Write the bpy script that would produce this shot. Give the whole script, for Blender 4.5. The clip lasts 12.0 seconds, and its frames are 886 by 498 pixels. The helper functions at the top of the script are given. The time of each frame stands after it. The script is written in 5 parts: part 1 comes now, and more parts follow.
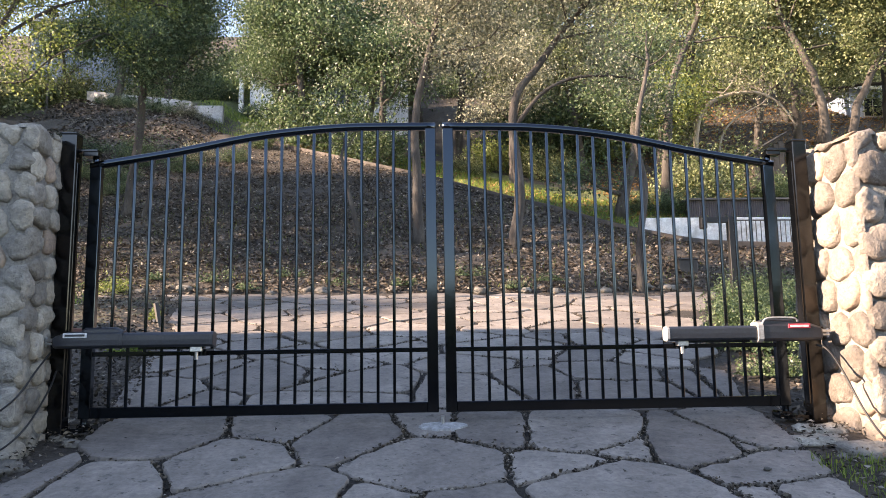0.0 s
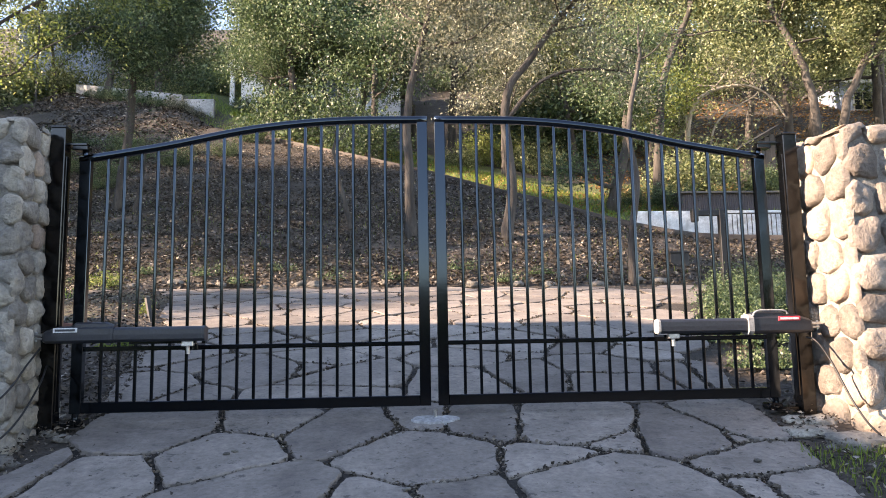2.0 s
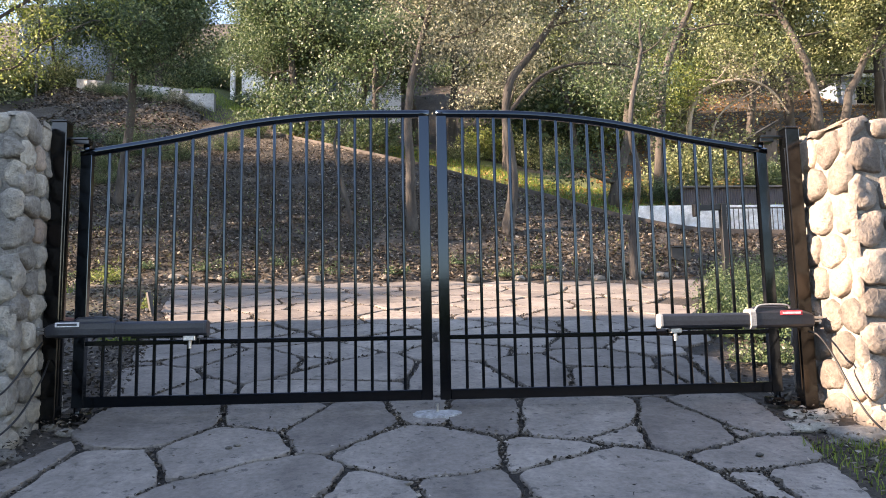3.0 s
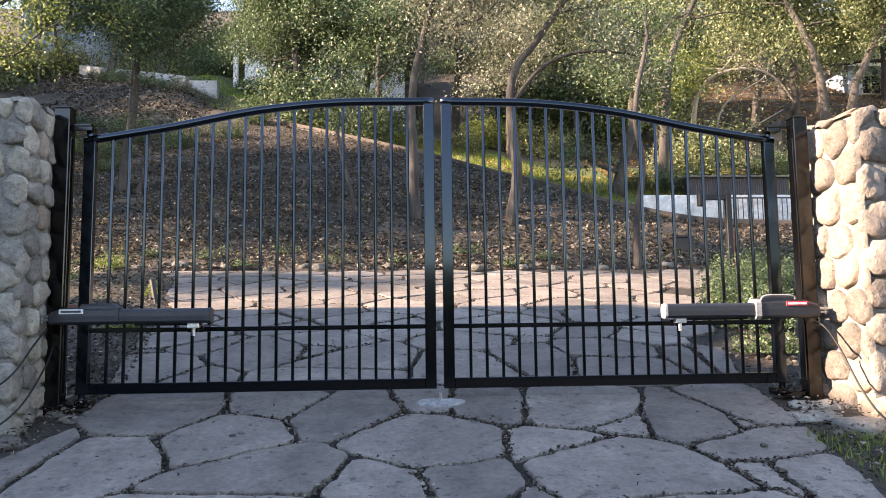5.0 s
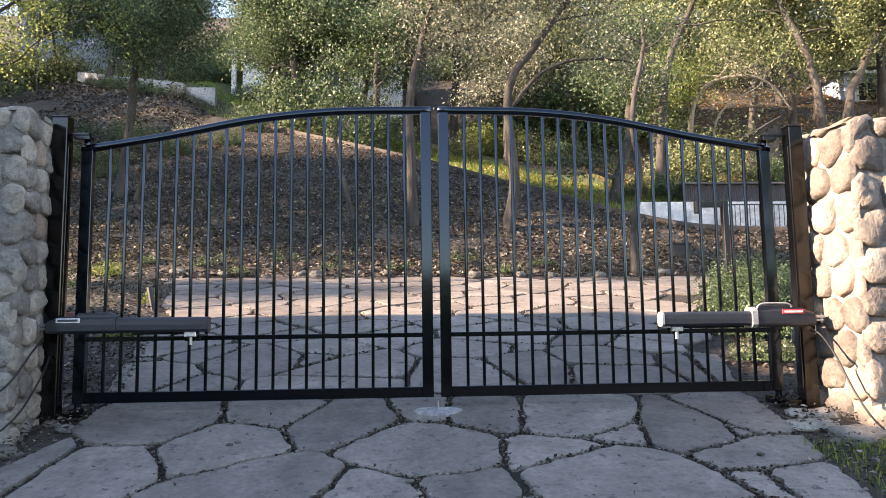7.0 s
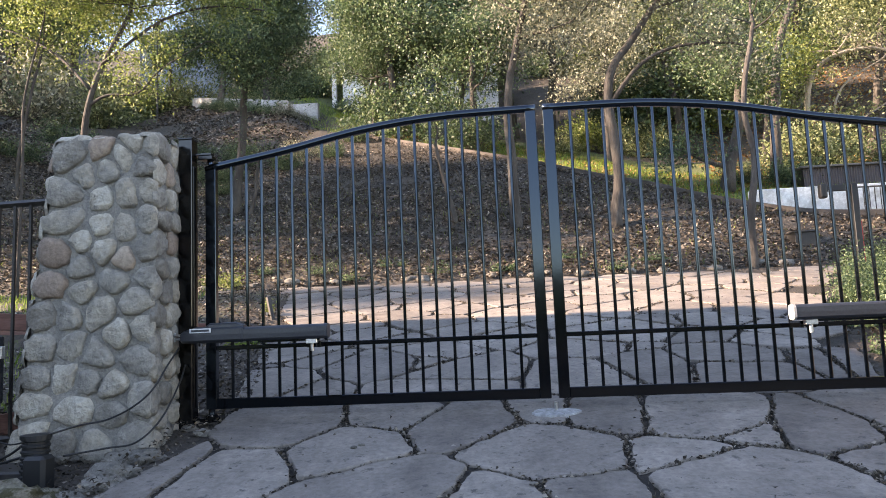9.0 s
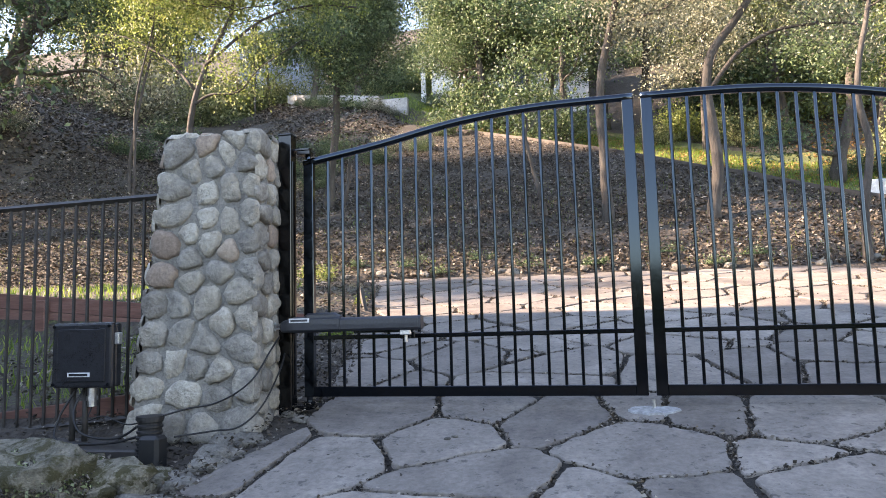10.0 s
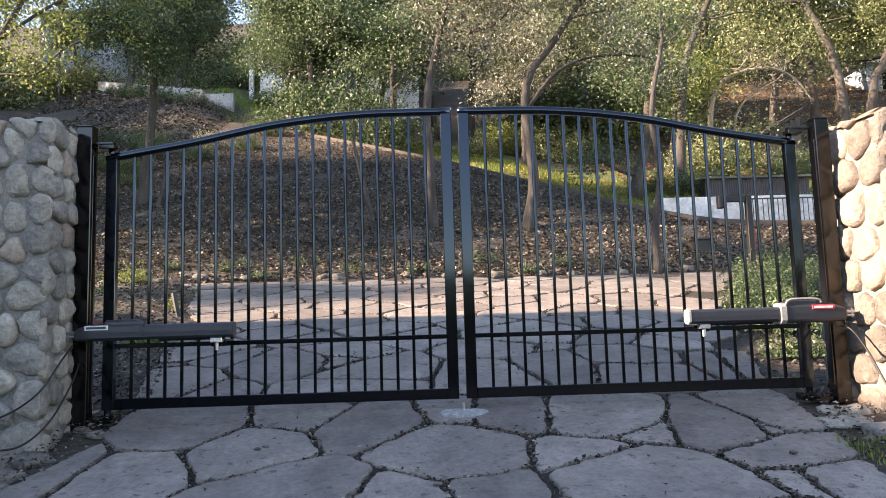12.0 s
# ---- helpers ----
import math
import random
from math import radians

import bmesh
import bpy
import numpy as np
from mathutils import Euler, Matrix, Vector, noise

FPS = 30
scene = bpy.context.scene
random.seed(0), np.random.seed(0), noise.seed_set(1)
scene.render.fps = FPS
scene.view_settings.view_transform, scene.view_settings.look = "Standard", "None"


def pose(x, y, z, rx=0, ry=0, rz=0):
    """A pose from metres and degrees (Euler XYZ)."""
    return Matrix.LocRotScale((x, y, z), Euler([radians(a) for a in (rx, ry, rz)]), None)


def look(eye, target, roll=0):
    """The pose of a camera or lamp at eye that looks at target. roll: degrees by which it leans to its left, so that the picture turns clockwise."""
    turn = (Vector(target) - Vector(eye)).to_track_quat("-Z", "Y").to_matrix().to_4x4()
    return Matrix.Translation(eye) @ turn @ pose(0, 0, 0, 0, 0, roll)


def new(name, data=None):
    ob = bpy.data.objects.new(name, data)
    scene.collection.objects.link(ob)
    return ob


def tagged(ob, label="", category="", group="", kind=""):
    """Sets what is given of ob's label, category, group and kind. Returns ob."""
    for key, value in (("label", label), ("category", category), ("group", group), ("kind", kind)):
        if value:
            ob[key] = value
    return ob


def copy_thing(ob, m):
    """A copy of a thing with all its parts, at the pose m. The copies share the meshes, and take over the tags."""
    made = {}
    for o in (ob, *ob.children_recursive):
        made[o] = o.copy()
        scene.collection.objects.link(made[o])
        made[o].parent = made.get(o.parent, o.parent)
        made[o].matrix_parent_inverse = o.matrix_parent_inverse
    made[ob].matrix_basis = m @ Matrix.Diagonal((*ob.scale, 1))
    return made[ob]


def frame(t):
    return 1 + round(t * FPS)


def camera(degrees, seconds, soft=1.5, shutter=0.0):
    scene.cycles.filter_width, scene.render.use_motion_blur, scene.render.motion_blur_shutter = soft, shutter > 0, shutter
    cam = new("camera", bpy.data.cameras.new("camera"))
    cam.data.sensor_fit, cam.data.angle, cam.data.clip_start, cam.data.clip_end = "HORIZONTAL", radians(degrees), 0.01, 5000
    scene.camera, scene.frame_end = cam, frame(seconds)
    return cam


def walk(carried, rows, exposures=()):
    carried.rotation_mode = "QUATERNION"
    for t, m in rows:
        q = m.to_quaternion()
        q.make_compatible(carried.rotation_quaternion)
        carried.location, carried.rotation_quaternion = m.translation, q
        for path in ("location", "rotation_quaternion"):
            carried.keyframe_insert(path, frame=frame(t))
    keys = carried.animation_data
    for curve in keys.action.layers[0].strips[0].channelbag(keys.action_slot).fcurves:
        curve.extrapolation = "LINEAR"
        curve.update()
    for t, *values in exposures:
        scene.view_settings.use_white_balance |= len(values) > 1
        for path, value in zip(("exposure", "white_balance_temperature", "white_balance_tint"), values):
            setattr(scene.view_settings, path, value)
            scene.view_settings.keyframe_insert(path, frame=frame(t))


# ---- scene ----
cam = camera(64.4, 12.0, 0.9)
EXPOSURES = [(0.0, 2.34, 8300.0, 25.0), (2.5, 2.4, 8300.0, 25.0), (5.5, 2.42, 8300.0, 25.0), (6.5, 2.36, 8300.0, 25.0), (8.5, 2.36, 8300.0, 25.0), (9.0, 2.5, 8350.0, 25.0), (9.5, 2.8, 8400.0, 25.0), (10.5, 2.84, 8400.0, 25.0), (11.0, 2.5, 8350.0, 25.0), (11.5, 2.36, 8300.0, 25.0), (12.0, 2.34, 8300.0, 25.0)]
PATH = [
    (0, (-0.206, -4.872, 0.575), (-0.115, -2.89, 0.828), -0.8),
    (0.5, (-0.205, -4.87, 0.579), (-0.107, -2.887, 0.823), -0.8),
    (1, (-0.199, -4.873, 0.579), (-0.094, -2.89, 0.82), -0.9),
    (1.5, (-0.201, -4.873, 0.576), (-0.093, -2.891, 0.819), -1.0),
    (2, (-0.202, -4.871, 0.574), (-0.09, -2.888, 0.809), -1.0),
    (2.5, (-0.205, -4.869, 0.571), (-0.094, -2.885, 0.798), -1.0),
    (3, (-0.21, -4.864, 0.573), (-0.1, -2.879, 0.793), -1.0),
    (5, (-0.22, -4.845, 0.575), (-0.118, -2.857, 0.763), -0.7),
    (5.5, (-0.213, -4.852, 0.58), (-0.109, -2.864, 0.768), -0.7),
    (6, (-0.209, -4.857, 0.571), (-0.109, -2.869, 0.763), -0.5),
    (6.5, (-0.213, -4.861, 0.584), (-0.113, -2.873, 0.785), -0.5),
    (8.5, (-0.215, -4.824, 0.594), (-0.091, -2.839, 0.802), -2.9),
    (9, (-0.274, -4.837, 0.588), (-0.454, -2.857, 0.807), -2.4),
    (9.5, (-0.307, -4.849, 0.584), (-0.694, -2.899, 0.795), -1.8),
    (10, (-0.313, -4.826, 0.588), (-0.739, -2.883, 0.796), -1.5),
    (10.5, (-0.285, -4.798, 0.594), (-0.543, -2.825, 0.794), -1.6),
    (11, (-0.248, -4.804, 0.601), (-0.278, -2.813, 0.795), -1.9),
    (11.5, (-0.237, -4.825, 0.603), (-0.209, -2.835, 0.803), -1.9),
    (12, (-0.238, -4.844, 0.599), (-0.184, -2.856, 0.806), -1.7),
]
walk(cam, [(t, look(eye, target, roll)) for t, eye, target, roll in PATH], EXPOSURES)

# ---- light ----
SUN_ELEV, SUN_AZ = 20.0, 188.0          # degrees; azimuth of the sun's place, counted from +x to +y
to_sun = Vector((math.cos(radians(SUN_AZ)) * math.cos(radians(SUN_ELEV)),
                 math.sin(radians(SUN_AZ)) * math.cos(radians(SUN_ELEV)), math.sin(radians(SUN_ELEV))))
world = bpy.data.worlds.new("sky")
scene.world = world
world.use_nodes = True
wn = world.node_tree.nodes
sky = wn.new("ShaderNodeTexSky")
sky.sky_type, sky.sun_disc = "NISHITA", False
sky.sun_elevation, sky.sun_rotation = radians(SUN_ELEV), radians(90.0 - SUN_AZ)
sky.air_density, sky.dust_density, sky.ozone_density = 1.0, 0.0, 2.4
wn["Background"].inputs["Strength"].default_value = 0.15
world.node_tree.links.new(sky.outputs["Color"], wn["Background"].inputs["Color"])
sun_data = bpy.data.lights.new("sun", "SUN")
sun_data.energy, sun_data.angle, sun_data.color = 4.9, radians(0.6), (1.0, 0.91, 0.78)
sun = new("sun", sun_data)
sun.matrix_world = look(to_sun * 50, (0, 0, 0))

# ---- materials ----


def shader(name):
    m = bpy.data.materials.new(name)
    m.use_nodes = True
    nt = m.node_tree
    return m, nt, nt.nodes["Principled BSDF"]


def node(nt, kind, **values):
    n = nt.nodes.new(kind)
    for key, value in values.items():
        n.inputs[key].default_value = value
    return n


def ramp(nt, fac, stops):
    r = nt.nodes.new("ShaderNodeValToRGB")
    while len(r.color_ramp.elements) < len(stops):
        r.color_ramp.elements.new(0.5)
    for e, (at, col) in zip(r.color_ramp.elements, stops):
        e.position, e.color = at, (*col, 1)
    nt.links.new(fac, r.inputs["Fac"])
    return r.outputs["Color"]


def mix(nt, fac, a, b, blend="MIX"):
    m = nt.nodes.new("ShaderNodeMix")
    m.data_type, m.blend_type = "RGBA", blend
    for sock, v in ((m.inputs["Factor"], fac), (m.inputs["A"], a), (m.inputs["B"], b)):
        if isinstance(v, bpy.types.NodeSocket):
            nt.links.new(v, sock)
        elif isinstance(v, (int, float)):
            sock.default_value = v
        else:
            sock.default_value = (*v, 1)
    return m.outputs["Result"]


def surface(name, stops, scale=3.0, fine=40.0, rough=0.85, bump=0.4, depth=0.02, vary="", spread=0.35, metal=0.0,
            spots=None, stretch=(1, 1, 1), swing=0.12):
    """A worn surface: broad patches, fine grain, relief, and a shift of tone from piece to piece."""
    m, nt, bsdf = shader(name)
    link = nt.links.new
    tc = nt.nodes.new("ShaderNodeTexCoord")
    mp = nt.nodes.new("ShaderNodeMapping")
    mp.inputs["Scale"].default_value = stretch
    link(tc.outputs["Object"], mp.inputs["Vector"])
    broad = node(nt, "ShaderNodeTexNoise", Scale=scale, Detail=6.0, Roughness=0.62)
    grain = node(nt, "ShaderNodeTexNoise", Scale=fine, Detail=5.0, Roughness=0.65)
    link(mp.outputs["Vector"], broad.inputs["Vector"])
    link(mp.outputs["Vector"], grain.inputs["Vector"])
    if vary:
        src = nt.nodes.new("ShaderNodeObjectInfo" if vary == "object" else "ShaderNodeNewGeometry")
        rnd = src.outputs["Random" if vary == "object" else "Random Per Island"]
        add = nt.nodes.new("ShaderNodeMath")
        add.operation = "MULTIPLY_ADD"
        add.inputs[1].default_value = spread
        link(rnd, add.inputs[0])
        sub = nt.nodes.new("ShaderNodeMath")
        sub.operation = "SUBTRACT"
        sub.inputs[1].default_value = spread / 2
        link(broad.outputs["Fac"], sub.inputs[0])
        link(sub.outputs[0], add.inputs[2])
        fac = add.outputs[0]
    else:
        fac = broad.outputs["Fac"]
    col = ramp(nt, fac, stops)
    tone = ramp(nt, grain.outputs["Fac"], [(0.3, (0.55,) * 3), (0.7, (1.25,) * 3)])
    col = mix(nt, 0.75, col, tone, "MULTIPLY")
    if spots:
        sp_scale, lo, hi, sp_col = spots
        sp = node(nt, "ShaderNodeTexNoise", Scale=sp_scale, Detail=4.0, Roughness=0.7)
        link(mp.outputs["Vector"], sp.inputs["Vector"])
        f = ramp(nt, sp.outputs["Fac"], [(lo, (0, 0, 0)), (hi, (1, 1, 1))])
        col = mix(nt, f, col, sp_col)
    link(col, bsdf.inputs["Base Color"])
    bsdf.inputs["Metallic"].default_value = metal
    rr = nt.nodes.new("ShaderNodeMapRange")
    rr.inputs["To Min"].default_value, rr.inputs["To Max"].default_value = rough - swing, min(1.0, rough + swing)
    link(grain.outputs["Fac"], rr.inputs["Value"])
    link(rr.outputs["Result"], bsdf.inputs["Roughness"])
    if bump:
        both = nt.nodes.new("ShaderNodeMath")
        both.operation = "MULTIPLY_ADD"
        both.inputs[1].default_value = 0.35
        link(broad.outputs["Fac"], both.inputs[0])
        link(grain.outputs["Fac"], both.inputs[2])
        b = node(nt, "ShaderNodeBump", Strength=bump, Distance=depth)
        link(both.outputs[0], b.inputs["Height"])
        link(b.outputs["Normal"], bsdf.inputs["Normal"])
    return m


def foliage(name, stops, through_light=0.35, rough=0.55):
    """Leaves: tone by leaf, light shining through them."""
    m, nt, bsdf = shader(name)
    geo = nt.nodes.new("ShaderNodeNewGeometry")
    col = ramp(nt, geo.outputs["Random Per Island"], stops)
    nt.links.new(col, bsdf.inputs["Base Color"])
    bsdf.inputs["Roughness"].default_value = rough
    tr = nt.nodes.new("ShaderNodeBsdfTranslucent")
    nt.links.new(col, tr.inputs["Color"])
    mx = nt.nodes.new("ShaderNodeMixShader")
    mx.inputs["Fac"].default_value = through_light
    nt.links.new(bsdf.outputs[0], mx.inputs[1])
    nt.links.new(tr.outputs[0], mx.inputs[2])
    nt.links.new(mx.outputs[0], nt.nodes["Material Output"].inputs["Surface"])
    return m


# cobble colour lightened to suit the pillar in shade
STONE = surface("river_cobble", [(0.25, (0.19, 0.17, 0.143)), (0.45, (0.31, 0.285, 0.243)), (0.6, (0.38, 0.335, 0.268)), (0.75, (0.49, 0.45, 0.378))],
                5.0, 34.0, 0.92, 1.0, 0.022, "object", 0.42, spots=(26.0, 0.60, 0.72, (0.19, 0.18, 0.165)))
# tanner copy, its colour darkened to offset the sun on that pillar
STONE_TAN_SUNLIT = surface("tan_cobble_sunlit", [(0.25, (0.13, 0.11, 0.094)), (0.45, (0.21, 0.18, 0.154)), (0.6, (0.26, 0.217, 0.18)), (0.75, (0.34, 0.297, 0.253))],
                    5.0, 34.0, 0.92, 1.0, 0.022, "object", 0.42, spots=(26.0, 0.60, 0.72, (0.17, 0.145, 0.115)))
STONE_RED = surface("reddish_cobble", [(0.3, (0.24, 0.18, 0.14)), (0.6, (0.34, 0.26, 0.20)), (0.8, (0.40, 0.33, 0.25))],
                    4.0, 45.0, 0.9, 0.6, 0.012, "object", 0.4, spots=(38.0, 0.62, 0.74, (0.13, 0.10, 0.08)))
MORTAR = surface("mortar", [(0.3, (0.19, 0.178, 0.158)), (0.7, (0.31, 0.29, 0.255))], 9.0, 60.0, 0.95, 0.8, 0.02)
FLAG = surface("flagstone", [(0.22, (0.118, 0.10, 0.086)), (0.42, (0.188, 0.162, 0.14)), (0.6, (0.235, 0.203, 0.174)), (0.8, (0.325, 0.28, 0.24))],
               2.6, 26.0, 0.88, 0.9, 0.012, "object", 0.34, spots=(13.0, 0.57, 0.66, (0.095, 0.084, 0.074)))
JOINT_SOIL = surface("joint_soil", [(0.3, (0.018, 0.015, 0.012)), (0.7, (0.05, 0.042, 0.034))], 12.0, 90.0, 0.95, 1.0, 0.02)
CONCRETE = surface("concrete", [(0.3, (0.24, 0.24, 0.235)), (0.7, (0.42, 0.42, 0.41))], 22.0, 50.0, 0.9, 0.4, 0.01)
BLACK = surface("black_gloss_paint_sky_tint", [(0.3, (0.001, 0.0012, 0.0016)), (0.7, (0.002, 0.0024, 0.003))], 3.0, 30.0, 0.09, 0.02, 0.001, swing=0.04)
BLACK.node_tree.nodes["Principled BSDF"].inputs["Specular IOR Level"].default_value = 0.66
# blue tint puts the sky's colour into the paint's reflections
BLACK.node_tree.nodes["Principled BSDF"].inputs["Specular Tint"].default_value = (0.56, 0.76, 1.0, 1.0)
BLACK_POST = surface("black_satin_paint", [(0.3, (0.001, 0.0012, 0.0016)), (0.7, (0.002, 0.0024, 0.003))], 3.0, 30.0, 0.16, 0.02, 0.001, swing=0.04)
BLACK_OLD = surface("weathered_black_paint", [(0.3, (0.02, 0.018, 0.016)), (0.7, (0.05, 0.042, 0.035))], 8.0, 60.0, 0.6, 0.2, 0.003)
ARM_GREY = surface("dark_grey_plastic", [(0.3, (0.017, 0.020, 0.027)), (0.7, (0.025, 0.029, 0.037))], 5.0, 80.0, 0.36, 0.05, 0.002)
COLLAR = surface("pale_grey_plastic", [(0.3, (0.25, 0.25, 0.24)), (0.7, (0.32, 0.32, 0.31))], 5.0, 80.0, 0.5, 0.05, 0.002)
STEEL = surface("zinc_steel", [(0.3, (0.5, 0.5, 0.5)), (0.7, (0.68, 0.68, 0.68))], 20.0, 90.0, 0.35, 0.1, 0.002, metal=1.0)
RUBBER = surface("black_rubber", [(0.3, (0.006, 0.006, 0.006)), (0.7, (0.012, 0.012, 0.012))], 20.0, 90.0, 0.55, 0.1, 0.002)
BOXPL = surface("black_box_plastic", [(0.3, (0.014, 0.015, 0.018)), (0.7, (0.022, 0.024, 0.028))], 12.0, 120.0, 0.24, 0.04, 0.001, swing=0.06)
LABEL_W = surface("white_label", [(0.3, (0.62, 0.62, 0.62)), (0.7, (0.7, 0.7, 0.7))], 20.0, 90.0, 0.5, 0.0)
LABEL_R = surface("red_label", [(0.3, (0.55, 0.03, 0.05)), (0.7, (0.62, 0.05, 0.07))], 20.0, 90.0, 0.5, 0.0)
TIMBER = surface("red_brown_timber", [(0.25, (0.10, 0.045, 0.032)), (0.5, (0.17, 0.075, 0.055)), (0.75, (0.23, 0.12, 0.09))],
                 3.0, 40.0, 0.85, 0.5, 0.006, "object", 0.2, stretch=(0.25, 3, 3))
KERB = surface("kerb_board", [(0.3, (0.045, 0.037, 0.032)), (0.7, (0.10, 0.082, 0.07))], 2.0, 30.0, 0.9, 0.5, 0.01)
WHITE = surface("white_wall_paint", [(0.3, (0.60, 0.60, 0.59)), (0.7, (0.78, 0.78, 0.77))], 0.8, 14.0, 0.8, 0.1, 0.01, spots=(2.4, 0.5, 0.66, (0.40, 0.39, 0.37)))
PALE_RENDER = surface("weathered_pale_render", [(0.3, (0.38, 0.38, 0.375)), (0.7, (0.52, 0.52, 0.51))], 0.8, 14.0, 0.85, 0.15, 0.01, spots=(2.4, 0.5, 0.66, (0.27, 0.265, 0.25)))
BLUEWALL = surface("pale_blue_wall_paint", [(0.3, (0.36, 0.44, 0.58)), (0.7, (0.44, 0.52, 0.66))], 0.8, 14.0, 0.8, 0.1, 0.01)
ROOF = surface("roof_shingle", [(0.3, (0.10, 0.09, 0.085)), (0.7, (0.19, 0.17, 0.155))], 3.0, 20.0, 0.9, 0.5, 0.02)
GLASS = surface("window_glass", [(0.3, (0.02, 0.025, 0.03)), (0.7, (0.03, 0.035, 0.04))], 1.0, 9.0, 0.16, 0.0)
SHED = surface("dark_corrugated_metal", [(0.3, (0.035, 0.028, 0.035)), (0.7, (0.075, 0.058, 0.066))], 2.0, 30.0, 0.6, 0.3, 0.01)
RED = surface("red_paint", [(0.3, (0.35, 0.03, 0.02)), (0.7, (0.45, 0.05, 0.03))], 4.0, 40.0, 0.6, 0.1, 0.002)
BRICK = surface("red_brick", [(0.3, (0.30, 0.12, 0.07)), (0.7, (0.42, 0.2, 0.12))], 8.0, 60.0, 0.92, 0.5, 0.006)
ROCK = surface("field_rock", [(0.25, (0.085, 0.078, 0.065)), (0.5, (0.20, 0.182, 0.155)), (0.75, (0.33, 0.30, 0.255))],
               5.0, 40.0, 0.95, 0.9, 0.03, "object", 0.25)
MOSSROCK = surface("mossy_rock", [(0.25, (0.10, 0.09, 0.062)), (0.5, (0.28, 0.25, 0.185)), (0.75, (0.46, 0.41, 0.32))],
                   16.0, 70.0, 0.97, 1.0, 0.05, spots=(9.0, 0.46, 0.56, (0.085, 0.075, 0.03)))
BARK = surface("oak_bark", [(0.25, (0.028, 0.024, 0.021)), (0.5, (0.065, 0.056, 0.049)), (0.75, (0.13, 0.115, 0.10))],
               3.0, 26.0, 0.95, 1.0, 0.03, stretch=(1.6, 1.6, 0.5))
BARK_PALE = surface("pale_bark", [(0.25, (0.16, 0.13, 0.10)), (0.5, (0.30, 0.26, 0.21)), (0.75, (0.42, 0.37, 0.31))],
                    3.0, 26.0, 0.95, 0.8, 0.03, stretch=(1.6, 1.6, 0.5))
LEAF_DARK = foliage("live_oak_leaves", [(0.0, (0.024, 0.049, 0.022)), (0.35, (0.051, 0.090, 0.038)), (0.7, (0.095, 0.145, 0.061)), (1.0, (0.203, 0.261, 0.136))], 0.35, 0.5)
LEAF_OLIVE = foliage("olive_leaves", [(0.0, (0.059, 0.081, 0.034)), (0.4, (0.162, 0.198, 0.086)), (0.75, (0.281, 0.316, 0.150)), (1.0, (0.518, 0.529, 0.325))], 0.45, 0.5)
LEAF_LIME = foliage("lime_leaves", [(0.0, (0.079, 0.121, 0.026)), (0.5, (0.168, 0.220, 0.054)), (1.0, (0.315, 0.341, 0.120))], 0.42, 0.5)
LEAF_DRY = foliage("dry_twig_leaves", [(0.0, (0.061, 0.068, 0.045)), (0.4, (0.146, 0.156, 0.102)), (0.75, (0.256, 0.260, 0.177)), (1.0, (0.561, 0.546, 0.405))], 0.42, 0.5)
LITTER = foliage("fallen_oak_leaves", [(0.0, (0.019, 0.014, 0.010)), (0.4, (0.051, 0.040, 0.029)), (0.68, (0.098, 0.078, 0.057)), (0.88, (0.204, 0.170, 0.135)), (1.0, (0.374, 0.327, 0.270))], 0.1, 0.8)
LITTER_ORANGE = foliage("orange_fallen_leaves", [(0.0, (0.20, 0.09, 0.03)), (0.5, (0.36, 0.19, 0.07)), (1.0, (0.5, 0.33, 0.15))], 0.2, 0.8)
GRASS = foliage("grass_blades", [(0.0, (0.07, 0.12, 0.015)), (0.5, (0.15, 0.24, 0.03)), (1.0, (0.30, 0.34, 0.07))], 0.4)


def ground_material():
    """Leaf mould, bare soil and, by the mesh's own grass layer, turf."""
    m, nt, bsdf = shader("hillside_ground")
    link = nt.links.new
    tc = nt.nodes.new("ShaderNodeTexCoord")
    n1 = node(nt, "ShaderNodeTexNoise", Scale=0.7, Detail=7.0, Roughness=0.65)
    n2 = node(nt, "ShaderNodeTexNoise", Scale=14.0, Detail=6.0, Roughness=0.7)
    vo = node(nt, "ShaderNodeTexVoronoi", Scale=17.0)
    for n in (n1, n2, vo):
        link(tc.outputs["Object"], n.inputs["Vector"])
    soil = ramp(nt, n1.outputs["Fac"], [(0.3, (0.038, 0.030, 0.023)), (0.55, (0.07, 0.057, 0.045)), (0.75, (0.115, 0.094, 0.074))])
    leafy = ramp(nt, vo.outputs["Color"], [(0.1, (0.6,) * 3), (0.9, (1.4,) * 3)])
    soil = mix(nt, 0.7, soil, leafy, "MULTIPLY")
    turf = ramp(nt, n2.outputs["Fac"], [(0.3, (0.06, 0.085, 0.02)), (0.6, (0.12, 0.16, 0.035)), (0.8, (0.21, 0.2, 0.08))])
    at = nt.nodes.new("ShaderNodeAttribute")
    at.attribute_name = "turf"
    add = nt.nodes.new("ShaderNodeMath")
    add.operation = "MULTIPLY_ADD"
    add.inputs[1].default_value = 0.9
    link(n2.outputs["Fac"], add.inputs[0])
    link(at.outputs["Fac"], add.inputs[2])
    fac = ramp(nt, add.outputs[0], [(0.72, (0, 0, 0)), (0.95, (1, 1, 1))])
    link(mix(nt, fac, soil, turf), bsdf.inputs["Base Color"])
    bsdf.inputs["Roughness"].default_value = 0.97
    hb = nt.nodes.new("ShaderNodeMath")
    link(n2.outputs["Fac"], hb.inputs[0])
    link(vo.outputs["Distance"], hb.inputs[1])
    b = node(nt, "ShaderNodeBump", Strength=0.8, Distance=0.05)
    link(hb.outputs[0], b.inputs["Height"])
    link(b.outputs["Normal"], bsdf.inputs["Normal"])
    return m


GROUND = ground_material()

